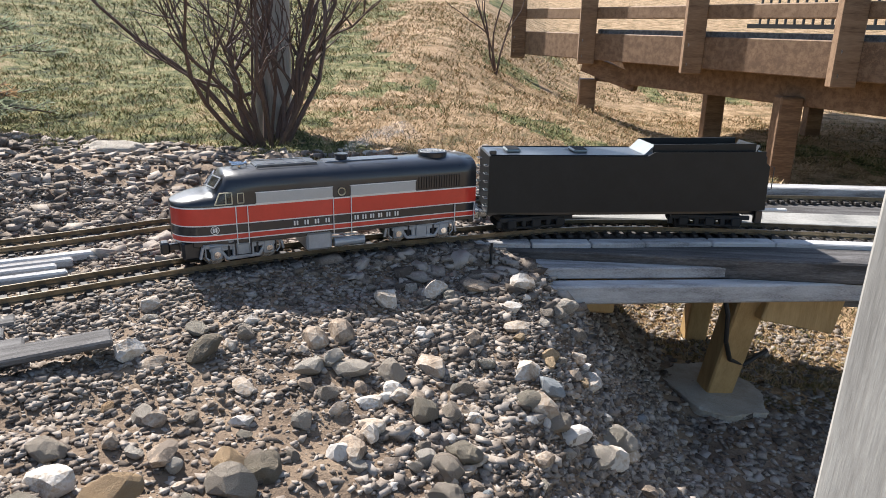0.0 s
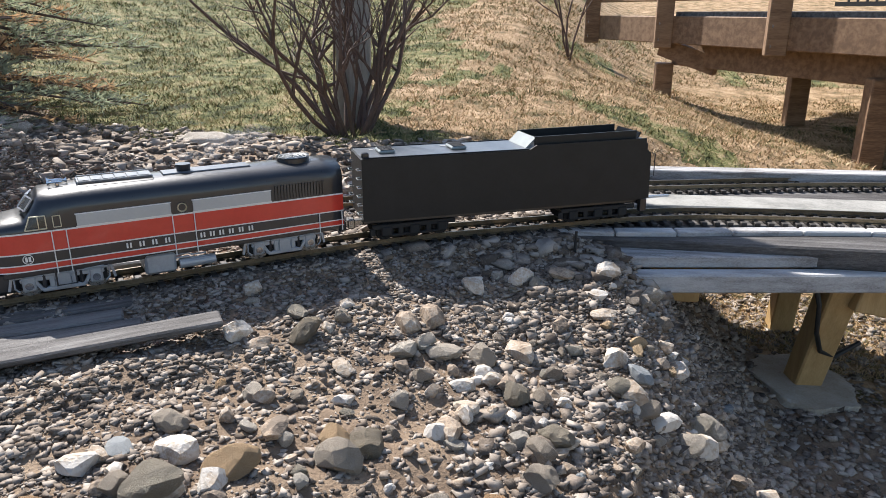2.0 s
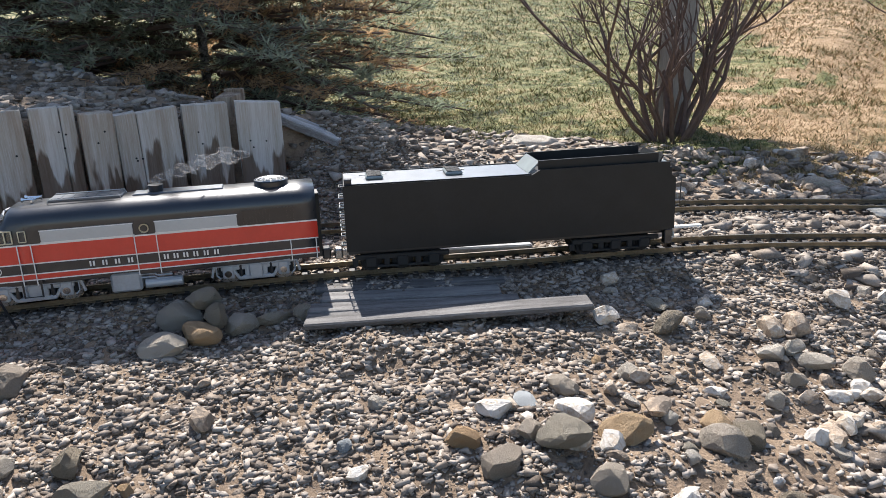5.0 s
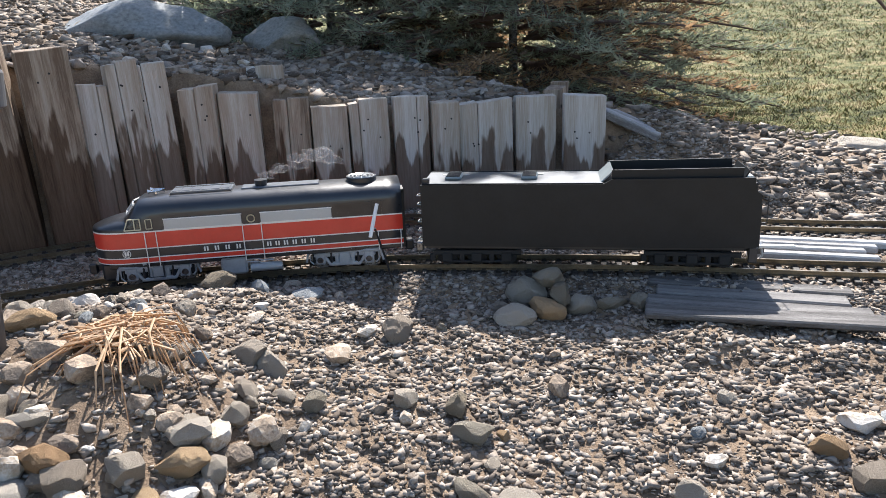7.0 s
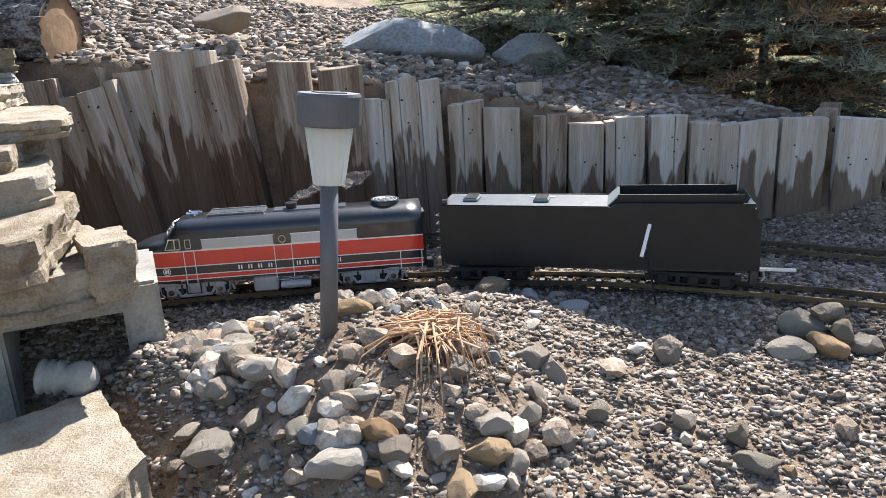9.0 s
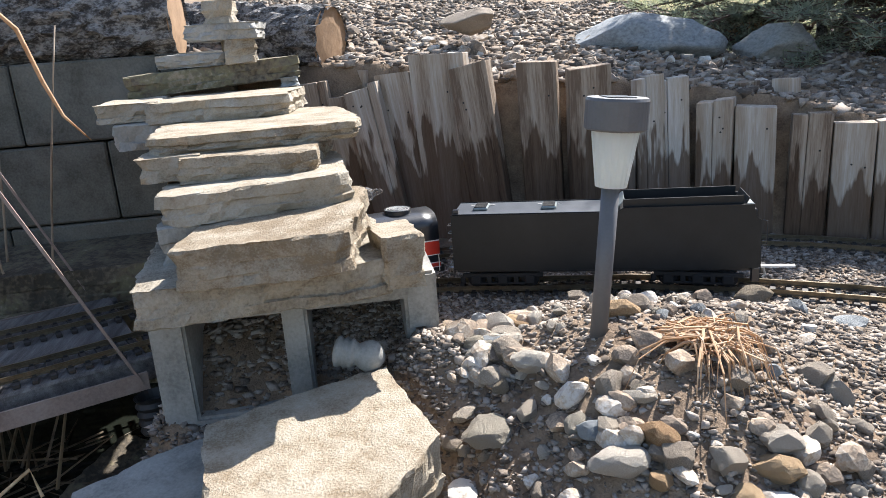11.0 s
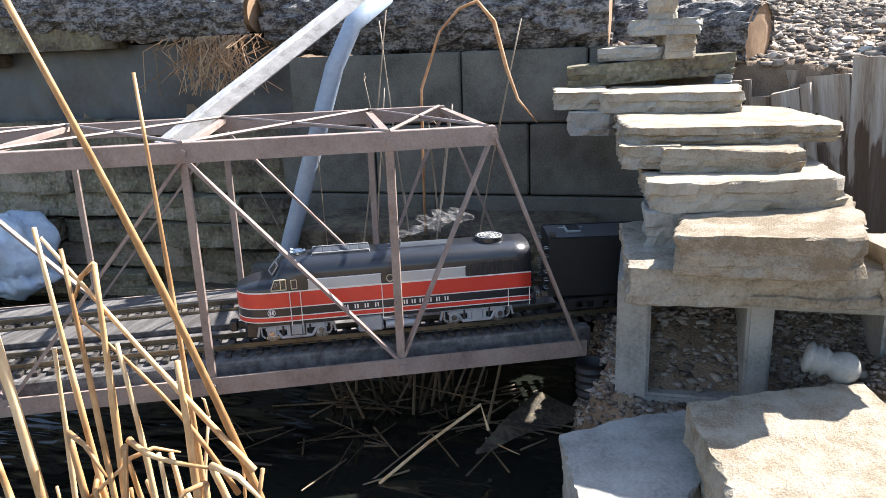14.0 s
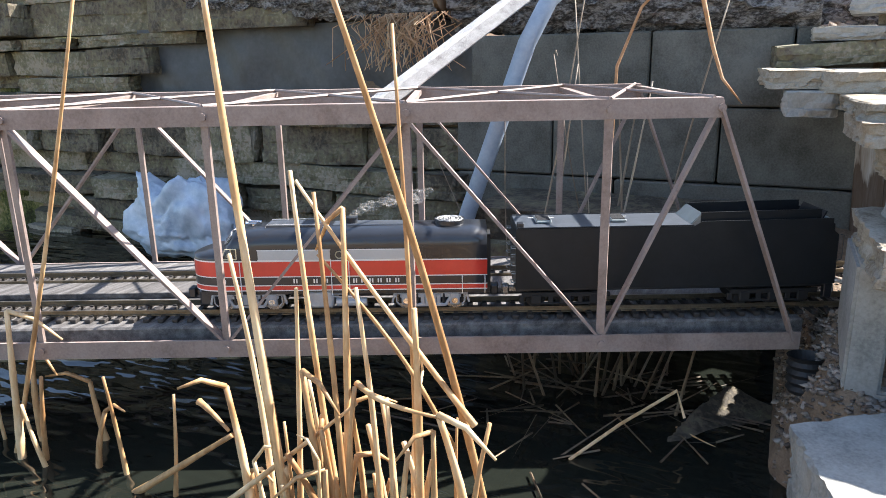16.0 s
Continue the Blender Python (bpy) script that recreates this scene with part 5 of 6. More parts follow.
# ---------- deck ----------
def make_deck():
    th = thing("timber_deck", "brown stained raised timber deck with railing over the lawn", "deck")
    E, C = Vector((0.215, 4.66, 0)), Vector((0.555, 4.038, 0))
    u = Vector((math.cos(radians(-61)), math.sin(radians(-61)), 0))
    n = Vector((-u.y, u.x, 0))
    D = C + u * 3.1
    up = Vector((0, 0, 1))
    for a, b in ((E, C), (C, D)):
        put("rim_joist", beam(a + up * 0.234, b + up * 0.234, 0.04, 0.134, 0.004), M_DECK, th, "brown stained rim joist")
        put("lower_rail", beam(a + up * 0.402, b + up * 0.402, 0.036, 0.056, 0.004), M_DECK, th)
        put("upper_rail", beam(a + up * 0.95, b + up * 0.95, 0.09, 0.036, 0.004), M_DECK, th)
    for k in range(14):
        o = n * (0.09 + k * 0.145) + up * 0.308
        put("deck_board", beam(C + o - u * (0.05 * k), D + o, 0.138, 0.03, 0.003), M_DARKPLANK, th, "grey weathered deck board")
    for k in range(3):
        o = n * (0.13 + 0.8 * k) + up * 0.108
        put("joist_beam", beam(C + o - u * 0.10, D + o, 0.07, 0.115, 0.004), M_DECK, th, "dark brown carrying beam")
    put("beam_brace", beam(C - u * 0.06 + up * 0.15, C + u * 0.2 + n * 0.15 + up * 0.06, 0.06, 0.09), M_DECK, th)
    for p in [E] + [C + u * q for q in (0.0, 0.771, 1.499, 2.25, 3.0)]:
        p = p - n * 0.045
        put("rail_post", beam(p + up * 0.145, p + up * 0.97, 0.05, 0.085, 0.004), M_DECK, th, "square brown railing post")
        for z in (0.185, 0.265):
            put("bolt", tube([p + up * z - n * 0.022, p + up * z - n * 0.036], 0.012, 10), M_STEEL, th, "weathered carriage bolt")
    far = n * 2.05
    for k in range(46):
        p = C + far + u * (k * 0.075 - 0.8)
        put("baluster", beam(p + up * 0.36, p + up * 1.05, 0.014, 0.014), M_BLACK, th, "thin black baluster")
    put("far_rail", beam(C + far - u * 0.9 + up * 0.37, C + far + u * 3.0 + up * 0.37, 0.03, 0.03), M_BLACK, th)
    for x, y, w, top in ((0.555, 4.18, 0.045, 0.06), (1.17, 3.90, 0.045, 0.06), (1.20, 3.02, 0.043, 0.085), (1.80, 4.2, 0.04, 0.06), (1.72, 2.3, 0.05, 0.06)):
        g = gz(x, y)
        put("post", box(x - w, x + w, y - w, y + w, g - 0.05, top, 0.005), M_DECK, th, "square brown deck post")


make_deck()

# ---------- tree, post, spruce ----------
def branch(bm, p, d, r, length, level, rnd, limit):
    n = 6
    pts, rad = [Vector(p)], [r]
    dd = Vector(d)
    for k in range(n):
        dd = (dd + Vector((rnd.uniform(-1, 1), rnd.uniform(-1, 1), rnd.uniform(-0.4, 0.9))) * 0.30).normalized()
        pts.append(pts[-1] + dd * length / n)
        rad.append(r * (1 - 0.75 * (k + 1) / n))
    add_tube(bm, pts, rad, 7 if level == 0 else 5)
    if level < limit:
        for k in range(rnd.randint(4, 6)):
            i = rnd.randint(2, n)
            q = (dd + Vector((rnd.uniform(-1, 1), rnd.uniform(-1, 1), rnd.uniform(-0.2, 0.8))) * 0.9).normalized()
            branch(bm, pts[i], q, rad[i] * 0.7 + 0.0008, length * rnd.uniform(0.35, 0.6), level + 1, rnd, limit)


def make_shrub():
    th = thing("bare_shrub", "bare many-stemmed shrub with red-brown bark on the lawn edge", "shrub")
    rnd = random.Random(11)
    bx, by = -0.52, 1.86
    g = gz(bx, by)
    for k in range(18):
        a = k / 18 * 2 * math.pi
        bm = bmesh.new()
        sp = 0.12 + 0.95 * rnd.random() ** 1.5
        branch(bm, (bx + 0.035 * math.cos(a), by + 0.035 * math.sin(a), g - 0.02), Vector((math.cos(a) * sp, math.sin(a) * sp, 1)).normalized(), rnd.uniform(0.004, 0.011), rnd.uniform(0.4, 0.8), 0, rnd, 2)
        put("stem", bm, M_TWIG, th)


make_shrub()
tagged(put("garden_post", box(-0.045, 0.045, -0.045, 0.045, -0.1, 1.3, 0.006), M_POST, at=pose(-0.545, 1.99, gz(-0.545, 1.99), 0, 1.0, 12)), "grey weathered square post behind the bare shrub", "post")
tagged(put("near_post", box(-0.045, 0.045, -0.045, 0.045, -0.5, 0.9, 0.006), M_POST, at=pose(0.348, 0.50, 0.0, 0, 2.0, 24)), "pale weathered square timber post close to the path", "post")


def make_sapling(x, y, h, seed):
    th = thing("sapling", "thin bare sapling with red-brown stems in the lawn", "sapling")
    rnd = random.Random(seed)
    for k in range(4):
        bm = bmesh.new()
        branch(bm, (x, y, gz(x, y) - 0.02), Vector((rnd.uniform(-0.2, 0.2), rnd.uniform(-0.2, 0.2), 1)).normalized(), 0.006, h, 0, rnd, 1)
        put("stem", bm, M_TWIG, th)


make_sapling(0.05, 4.1, 0.7, 3)


def make_spruce(name, label, bx, by, bz, R, H, seed, count, brown=0.12):
    th = thing(name, label, "spruce")
    rnd = random.Random(seed)
    put("trunk", tube([(bx, by, bz - 0.1), (bx, by, bz + H)], [0.016, 0.008], 10), M_BARK, th)
    nv, nf, bv, bf = [], [], [], []
    wood = bmesh.new()
    for k in range(count):
        a = rnd.uniform(0, 2 * math.pi)
        h = rnd.uniform(0.02, 1.0) ** 1.5
        L = R * (1.05 - 0.75 * h) * rnd.uniform(0.7, 1.1)
        p = Vector((bx, by, bz + h * H))
        d = Vector((math.cos(a), math.sin(a), rnd.uniform(-0.05, 0.25)))
        pts = [p + d * L * t + Vector((0, 0, -0.16 * L * t * t)) for t in (0.1, 0.4, 0.7, 1.0)]
        add_tube(wood, pts, [0.008, 0.006, 0.004, 0.002], 5)
        isb = rnd.random() < brown
        vv, ff = (bv, bf) if isb else (nv, nf)
        for j in range(34):
            t = rnd.uniform(0.25, 1.0)
            i = min(2, int((t - 0.1) / 0.3))
            q = pts[i].lerp(pts[i + 1], min(1, max(0, (t - 0.1 - 0.3 * i) / 0.3)))
            side = d.cross(Vector((0, 0, 1))).normalized() * rnd.choice((-1, 1))
            tw = (d * 0.7 + side * rnd.uniform(0.4, 1) + Vector((0, 0, rnd.uniform(-0.3, 0.3)))).normalized()
            tl = rnd.uniform(0.05, 0.13) * (1.2 - 0.5 * t)
            add_tube(wood, [q, q + tw * tl], [0.0018, 0.001], 3, caps=False)
            for m in range(15):
                c = q + tw * tl * (m / 15)
                nd = (tw * 0.6 + Vector((rnd.uniform(-1, 1), rnd.uniform(-1, 1), rnd.uniform(-0.6, 1))) * 0.8).normalized() * rnd.uniform(0.016, 0.032)
                w = nd.cross(tw).normalized() * 0.0024
                b0 = len(vv)
                vv.extend([(c - w)[:], (c + w)[:], (c + nd)[:]])
                ff.append((b0, b0 + 1, b0 + 2))
    put("branchwork", wood, M_TWIG, th)
    put_mesh("crown", arrays(nv, nf), M_NEEDLE, th, "dark green spruce needles")
    if bv:
        put_mesh("dead_sprays", arrays(bv, bf), M_BROWNNEEDLE, th, "browned dead needle sprays")


make_spruce("spruce_tree", "low spruce with dark green needles and browned tips", -1.95, 1.62, 0.12, 0.80, 1.3, 7, 340, 0.36)
make_spruce("spruce_tree", "low spruce with dark green needles and browned tips", -2.35, 1.15, 0.25, 0.66, 1.3, 8, 190, 0.1)

# ---------- lamp ----------
def make_lamp():
    th = thing("solar_path_light", "grey plastic solar path light with ribbed clear lens", "garden light", at=pose(-0.905, -0.128, gz(-0.905, -0.128) - 0.01, -5, 0.5, 0))
    g = gz(-0.905, -0.121) - 0.01
    put("pole", tube([(0, 0, -0.02), (0, 0, 0.24 - g)], 0.0098, 20), M_LAMPGREY, th, smooth=True)
    n = 40
    bm = bmesh.new()
    rings = []
    for z, r, k in ((0.236, 0.0165, 1), (0.24, 0.017, 1), (0.300, 0.0255, 1), (0.300, 0.024, 1), (0.24, 0.0155, 1)):
        rings.append([bm.verts.new(((r + (0.0007 if i % 2 else 0)) * math.cos(i * 2 * math.pi / n), (r + (0.0007 if i % 2 else 0)) * math.sin(i * 2 * math.pi / n), z - g)) for i in range(n)])
    for a, b in zip(rings, rings[1:]):
        for i in range(n):
            bm.faces.new((a[i], a[(i + 1) % n], b[(i + 1) % n], b[i]))
    put("lens", bm, M_RIBBED, th, "clear ribbed plastic lens")
    put("reflector", tube([(0, 0, 0.238 - g), (0, 0, 0.26 - g), (0, 0, 0.295 - g)], [0.004, 0.006, 0.013], 16), M_GREYP, th)
    bm = tube([(0, 0, 0.297 - g), (0, 0, 0.299 - g), (0, 0, 0.328 - g), (0, 0, 0.331 - g)], [0.031, 0.0335, 0.0335, 0.032], 36)
    cap = put("cap", bm, M_LAMPGREY, th, "round grey cap")
    put("solar_panel", box(-0.015, 0.015, -0.015, 0.015, 0.3305 - g, 0.332 - g), M_BLACK, cap)


make_lamp()


def make_straw():
    th = thing("dead_plant", "clump of dry straw-coloured dead plant stems on gravel", "dead plant")
    rnd = random.Random(4)
    x, y = -0.852, -0.03
    g = gz(x, y)
    for k in range(150):
        a, q = rnd.uniform(0, 6.28), rnd.uniform(0.15, 1)
        d = Vector((math.cos(a), math.sin(a), 0))
        p = Vector((x, y, g + 0.002)) + d * 0.022 * rnd.random()
        l = rnd.uniform(0.018, 0.05) * (1.15 if d.x > 0.3 else 0.8)
        bend = Vector((rnd.gauss(0, 0.018), rnd.gauss(0, 0.018), 0))
        pts = [p, p + d * l * 0.2 + Vector((0, 0, 0.016 * q + 0.003)) - bend * 0.6, p + d * l * 0.5 + bend * 0.4 + Vector((0, 0, 0.017 * q)), p + d * l * 0.8 + bend + Vector((0, 0, 0.006 * q))]
        e = p + d * l + bend * 1.3
        pts.append(Vector((e.x, e.y, gz(e.x, e.y) + rnd.uniform(-0.003, 0.003))))
        r = rnd.uniform(0.0006, 0.0016)
        put("stalk", tube(pts, [r, r * 1.1, r, r * 0.8, r * 0.4], 5), M_STRAW, th)


make_straw()

# ---------- reeds ----------
def reed(p, tip, r, bend=0.0, seed=0, broken=False, mat=None):
    rnd = random.Random(seed)
    p, tip = Vector(p), Vector(tip)
    side = Vector((rnd.uniform(-1, 1), rnd.uniform(-1, 1), 0)) * 0.012
    n = 9
    pts = [p.lerp(tip, k / n) + side * math.sin(k / n * 3.1) + Vector((0, 0, bend * math.sin(k / n * 3.14))) for k in range(n + 1)]
    rad = [r * 0.88 * (1 - 0.55 * k / n) * (1.12 if k % 3 == 0 else 1) for k in range(n + 1)]
    bm = tube(pts, rad, 8)
    if broken:
        q = pts[-1]
        e = q + Vector((rnd.uniform(-0.05, 0.05), rnd.uniform(-0.08, 0.08), rnd.uniform(-0.05, 0.03)))
        add_tube(bm, [q, q.lerp(e, 0.5) + Vector((0, 0, 0.01)), e], [rad[-1], rad[-1] * 0.9, rad[-1] * 0.4], 6)
    tagged(put("reed_stalk", bm, mat or M_REED, smooth=True), "dry broken tan reed stalk standing in pond water", "reed", "dry reeds")


def make_reeds():
    rnd = random.Random(21)
    tall = (((-0.655, -1.234, -0.26), (-0.655, -1.300, 0.52), 0.0072), ((-0.795, -1.029, -0.26), (-0.585, -1.113, 0.47), 0.0062), ((-0.763, -1.126, -0.26), (-0.748, -1.131, 0.405), 0.0044),
            ((-0.67, -1.79, -0.26), (-0.68, -1.50, 0.47), 0.0045), ((-0.68, -1.173, -0.26), (-0.68, -1.222, 0.258), 0.0056), ((-0.67, -1.170, -0.26), (-0.68, -1.194, 0.237), 0.0052),
            ((-0.69, -1.189, -0.26), (-0.69, -1.166, 0.22), 0.0066), ((-0.72, -1.030, -0.02), (-0.68, -1.216, 0.248), 0.0044), ((-0.73, -1.06, -0.06), (-0.68, -1.195, 0.169), 0.0036),
            ((-0.66, -1.741, -0.26), (-0.68, -1.738, 0.03), 0.008), ((-0.68, -1.715, -0.26), (-0.67, -1.673, -0.057), 0.006), ((-0.70, -1.563, -0.26), (-0.68, -1.559, -0.041), 0.0048),
            ((-0.68, -1.465, -0.26), (-0.69, -1.443, -0.049), 0.0042), ((-0.68, -1.131, -0.26), (-0.69, -1.155, 0.133), 0.0055), ((-0.70, -1.016, -0.26), (-0.68, -1.055, 0.008), 0.0085),
            ((-0.68, -1.009, -0.26), (-0.69, -1.00, 0.005), 0.0055), ((-0.67, -1.245, -0.26), (-0.68, -1.226, 0.127), 0.005), ((-0.68, -1.319, -0.26), (-0.69, -1.352, -0.02), 0.0085),
            ((-0.69, -1.291, -0.26), (-0.68, -1.317, 0.157), 0.0056), ((-0.70, -1.097, -0.26), (-0.69, -1.085, 0.119), 0.0075), ((-0.68, -1.189, -0.26), (-0.67, -1.218, 0.034), 0.0078),
            ((-0.66, -1.118, -0.26), (-0.68, -1.117, 0.015), 0.0055), ((-0.68, -1.154, -0.26), (-0.68, -1.156, 0.021), 0.0065), ((-0.68, -1.690, -0.26), (-0.66, -1.713, -0.103), 0.0055))
    for i, (b, t, r) in enumerate(tall):
        reed(b, t, r, 0, i, i in (6, 9, 14, 17, 20))
    # lying and snapped stalks
    reed((-0.66, -1.60, -0.26), (-0.68, -1.341, -0.08), 0.0075, 0, 60)
    reed((-0.66, -1.353, -0.173), (-0.68, -1.155, 0.001), 0.0046, 0, 61)
    reed((-0.69, -1.16, 0.02), (-0.68, -1.05, 0.005), 0.0042, 0, 62)
    reed((-0.69, -1.40, -0.05), (-0.68, -1.345, -0.075), 0.005, 0.004, 63)
    for k in range(34):
        c, w = rnd.choice(((-1.31, 0.02), (-1.22, 0.03), (-1.18, 0.03), (-1.15, 0.03), (-1.10, 0.02), (-1.07, 0.025), (-1.05, 0.02), (-1.72, 0.05)))
        x, y = rnd.uniform(-0.76, -0.63), c + rnd.gauss(0, w)
        reed((x, y, -0.26), (x + rnd.gauss(0, 0.015), y + rnd.gauss(0, 0.018), -0.2 + rnd.uniform(0.05, 0.2)), rnd.uniform(0.0036, 0.0078), 0, 30 + k, rnd.random() < 0.3)
    # stalks behind the bridge
    for k in range(11):
        x, y = rnd.uniform(-1.62, -1.45), rnd.uniform(-1.30, -0.95)
        reed((x, y, -0.2), (x + rnd.gauss(0, 0.03), y + rnd.gauss(0, 0.10), rnd.uniform(0.05, 0.56)), rnd.uniform(0.002, 0.0042), 0, 120 + k, k % 3 == 0, M_DRYSTEM)
    # an arching dry blade before the wall
    blade = [(-1.50, -1.058, 0.05), (-1.50, -1.056, 0.22), (-1.50, -1.053, 0.343), (-1.50, -1.012, 0.45), (-1.50, -0.973, 0.49), (-1.50, -0.937, 0.503), (-1.50, -0.905, 0.465), (-1.50, -0.882, 0.378), (-1.50, -0.861, 0.32), (-1.50, -0.824, 0.275)]
    tagged(put("grass_blade", tube(blade, [0.003, 0.003, 0.003, 0.0028, 0.003, 0.0036, 0.0042, 0.0038, 0.0028, 0.0012], 6), M_STRAW, smooth=True), "pale dry grass blade arching before the retaining wall", "grass blade")
    # drowned litter under the bridge
    bm = bmesh.new()
    for k in range(110):
        x, y = rnd.gauss(-1.22, 0.12), rnd.gauss(-1.0, 0.13)
        a = rnd.uniform(0, 6.28)
        l = rnd.uniform(0.04, 0.16)
        z = WATER_Z + rnd.uniform(-0.004, 0.006)
        up = rnd.uniform(0, 0.05) if rnd.random() < 0.25 else 0
        add_tube(bm, [(x, y, z), (x + l * math.cos(a), y + l * math.sin(a), z + up)], [0.002, 0.0012], 4)
    for k in range(26):
        x, y = rnd.gauss(-1.24, 0.05), rnd.gauss(-1.02, 0.07)
        add_tube(bm, [(x, y, WATER_Z - 0.02), (x + rnd.gauss(0, 0.04), y + rnd.gauss(0, 0.04), rnd.uniform(-0.1, -0.045))], [0.003, 0.002], 4)
    tagged(put("reed_litter", bm, M_LITTER), "broken dry reed litter floating on the pond", "reed litter", kind="stuff")
    reed((-1.137, -0.861, -0.20), (-1.10, -0.80, -0.20), 0.002, 0.0, 150)
    tagged(put("bent_stalk", tube([(-0.98, -0.99, -0.2), (-1.04, -0.93, -0.16), (-1.10, -0.86, -0.12), (-1.085, -0.845, -0.155)], 0.0025, 6), M_REED), "bent dry reed stalk rising from the pond", "reed", "dry reeds")
    # dry grass tuft hanging from the wall
    bm = bmesh.new()
    for k in range(120):
        x, y, z = -1.70, -1.62 + rnd.gauss(0, 0.05), 0.47
        add_tube(bm, [(x, y, z), (x + rnd.uniform(0.01, 0.05), y + rnd.gauss(0, 0.03), z - 0.03), (x + rnd.uniform(0.01, 0.06), y + rnd.gauss(0, 0.05), z - rnd.uniform(0.06, 0.14))], 0.0012, 3, caps=False)
    tagged(put("dry_grass_tuft", bm, M_STRAW), "tuft of dry grass hanging over the stone wall", "dry grass", kind="stuff")


make_reeds()

DRAIN = (-1.125, -0.69)
# flag stake by the track
th = thing("wire_marker", "thin dark wire stake with a small white crossbar", "marker")
put("wire", tube([(-0.952, 0.381, -0.04), (-0.935, 0.35, 0.04), (-0.925, 0.330, 0.086)], 0.0016, 6), M_BLACK, th)
put("crossbar", tube([(-0.916, 0.316, 0.078), (-0.928, 0.338, 0.118)], 0.0026, 8), M_WHITE, th)
bm = bmesh.new()
add_tube(bm, [(a, 0, 0) for a in (0, 0.003, 0.006, 0.010, 0.013, 0.017, 0.020, 0.024, 0.028, 0.034, 0.042, 0.050, 0.056, 0.060)], [0.013, 0.018, 0.019, 0.0155, 0.019, 0.0155, 0.019, 0.0155, 0.013, 0.017, 0.0195, 0.018, 0.012, 0.004], 20)
tagged(put("stone_ornament", bm, M_CONC, smooth=True, at=pose(-1.0, -0.432, 0.040, 0, 12, 78) @ Matrix.Scale(1.05, 4)), "small weathered grey ornament beside the concrete block", "ornament")

for a, b in (((-0.935, 1.043), (-0.866, 1.097)), ((-0.862, 1.101), (-0.80, 1.160))):
    tagged(put("edging_block", beam((*a, 0.012), (*b, 0.012), 0.05, 0.056, 0.004), M_CONC), "low grey concrete edging block behind the far track", "edging block", "edging blocks")
bm = bmesh.new()
rings = add_tube(bm, [(0, 0, 0.006 * k) for k in range(10)], [0.026 if k % 2 else 0.0225 for k in range(10)], 24, caps=False)
inner = add_tube(bm, [(0, 0, 0.054), (0, 0, 0.042)], [0.0235, 0.02], 24, caps=False)
bm.faces.new(inner[-1])
tagged(put("drain_fitting", bm, M_RUBBER, at=pose(*DRAIN, gz(*DRAIN) - 0.02, 3, -4, 0)), "black corrugated drain fitting set in gravel by the bridge", "drain")

# ---------- boulders, rocks, pebbles ----------
def rock_mesh(seed, sub=3, flat=0.7):
    rnd = random.Random(seed)
    bm = bmesh.new()
    bmesh.ops.create_icosphere(bm, subdivisions=sub, radius=1)
    so = Vector((seed * 7.3, seed * 2.9, seed * 5.1))
    planes = [(Vector((rnd.gauss(0, 1), rnd.gauss(0, 1), rnd.gauss(0, 1))).normalized(), rnd.uniform(0.52, 0.88)) for _ in range(15)]
    sx, sy = rnd.uniform(0.8, 1.2), rnd.uniform(0.65, 0.95)
    for v in bm.verts:
        p = v.co.copy()
        for n, d in planes:
            e = p.dot(n) - d
            if e > 0:
                p -= n * e * 0.96
        p *= 1 + 0.10 * noise.fractal(p * 2.0 + so, 1, 2, 3) + 0.03 * noise.noise(p * 9 + so)
        v.co = Vector((p.x * sx, p.y * sy, p.z * flat))
    for f in bm.faces:
        f.smooth = sub > 3
    me = bpy.data.meshes.new("rock")
    bm.to_mesh(me)
    bm.free()
    return me


def boulder(x, y, z, s, seed, mat, label, yaw=0):
    me = rock_mesh(seed, 4)
    me.materials.append(mat)
    ob = new("boulder", me)
    ob.matrix_world = pose(x, y, z, 0, 0, yaw) @ Matrix.Diagonal((*s, 1))
    tagged(ob, label, "boulder", "boulders on the terrace")


boulder(-2.12, 0.46, 0.36, (0.19, 0.26, 0.155), 51, M_BLUE, "large rounded grey boulder half buried in gravel", 10)
boulder(-2.10, 0.83, 0.32, (0.12, 0.12, 0.09), 52, M_CONC, "rounded grey boulder beside a larger one", 40)
boulder(-1.86, 1.02, 0.24, (0.10, 0.11, 0.07), 53, M_BLUE, "dark grey boulder under spruce branches", 0)
boulder(-0.83, 1.64, 0.03, (0.085, 0.06, 0.045), 54, M_ROCK, "pale rounded boulder at the lawn edge", 20)
boulder(-1.18, 1.42, 0.08, (0.07, 0.06, 0.05), 55, M_ROCK, "pale rounded boulder at the lawn edge", 60)
boulder(-0.15, 1.56, -0.01, (0.06, 0.05, 0.04), 56, M_ROCK, "pale rounded boulder at the lawn edge", 0)
boulder(-2.0, -0.05, 0.44, (0.07, 0.09, 0.05), 57, M_ROCK, "pale stone on the gravel terrace", 0)

ROCKS = [rock_mesh(200 + k, 3 if k < 8 else 2, random.uniform(0.5, 0.85)) for k in range(16)]
for me in ROCKS:
    me.materials.append(None)


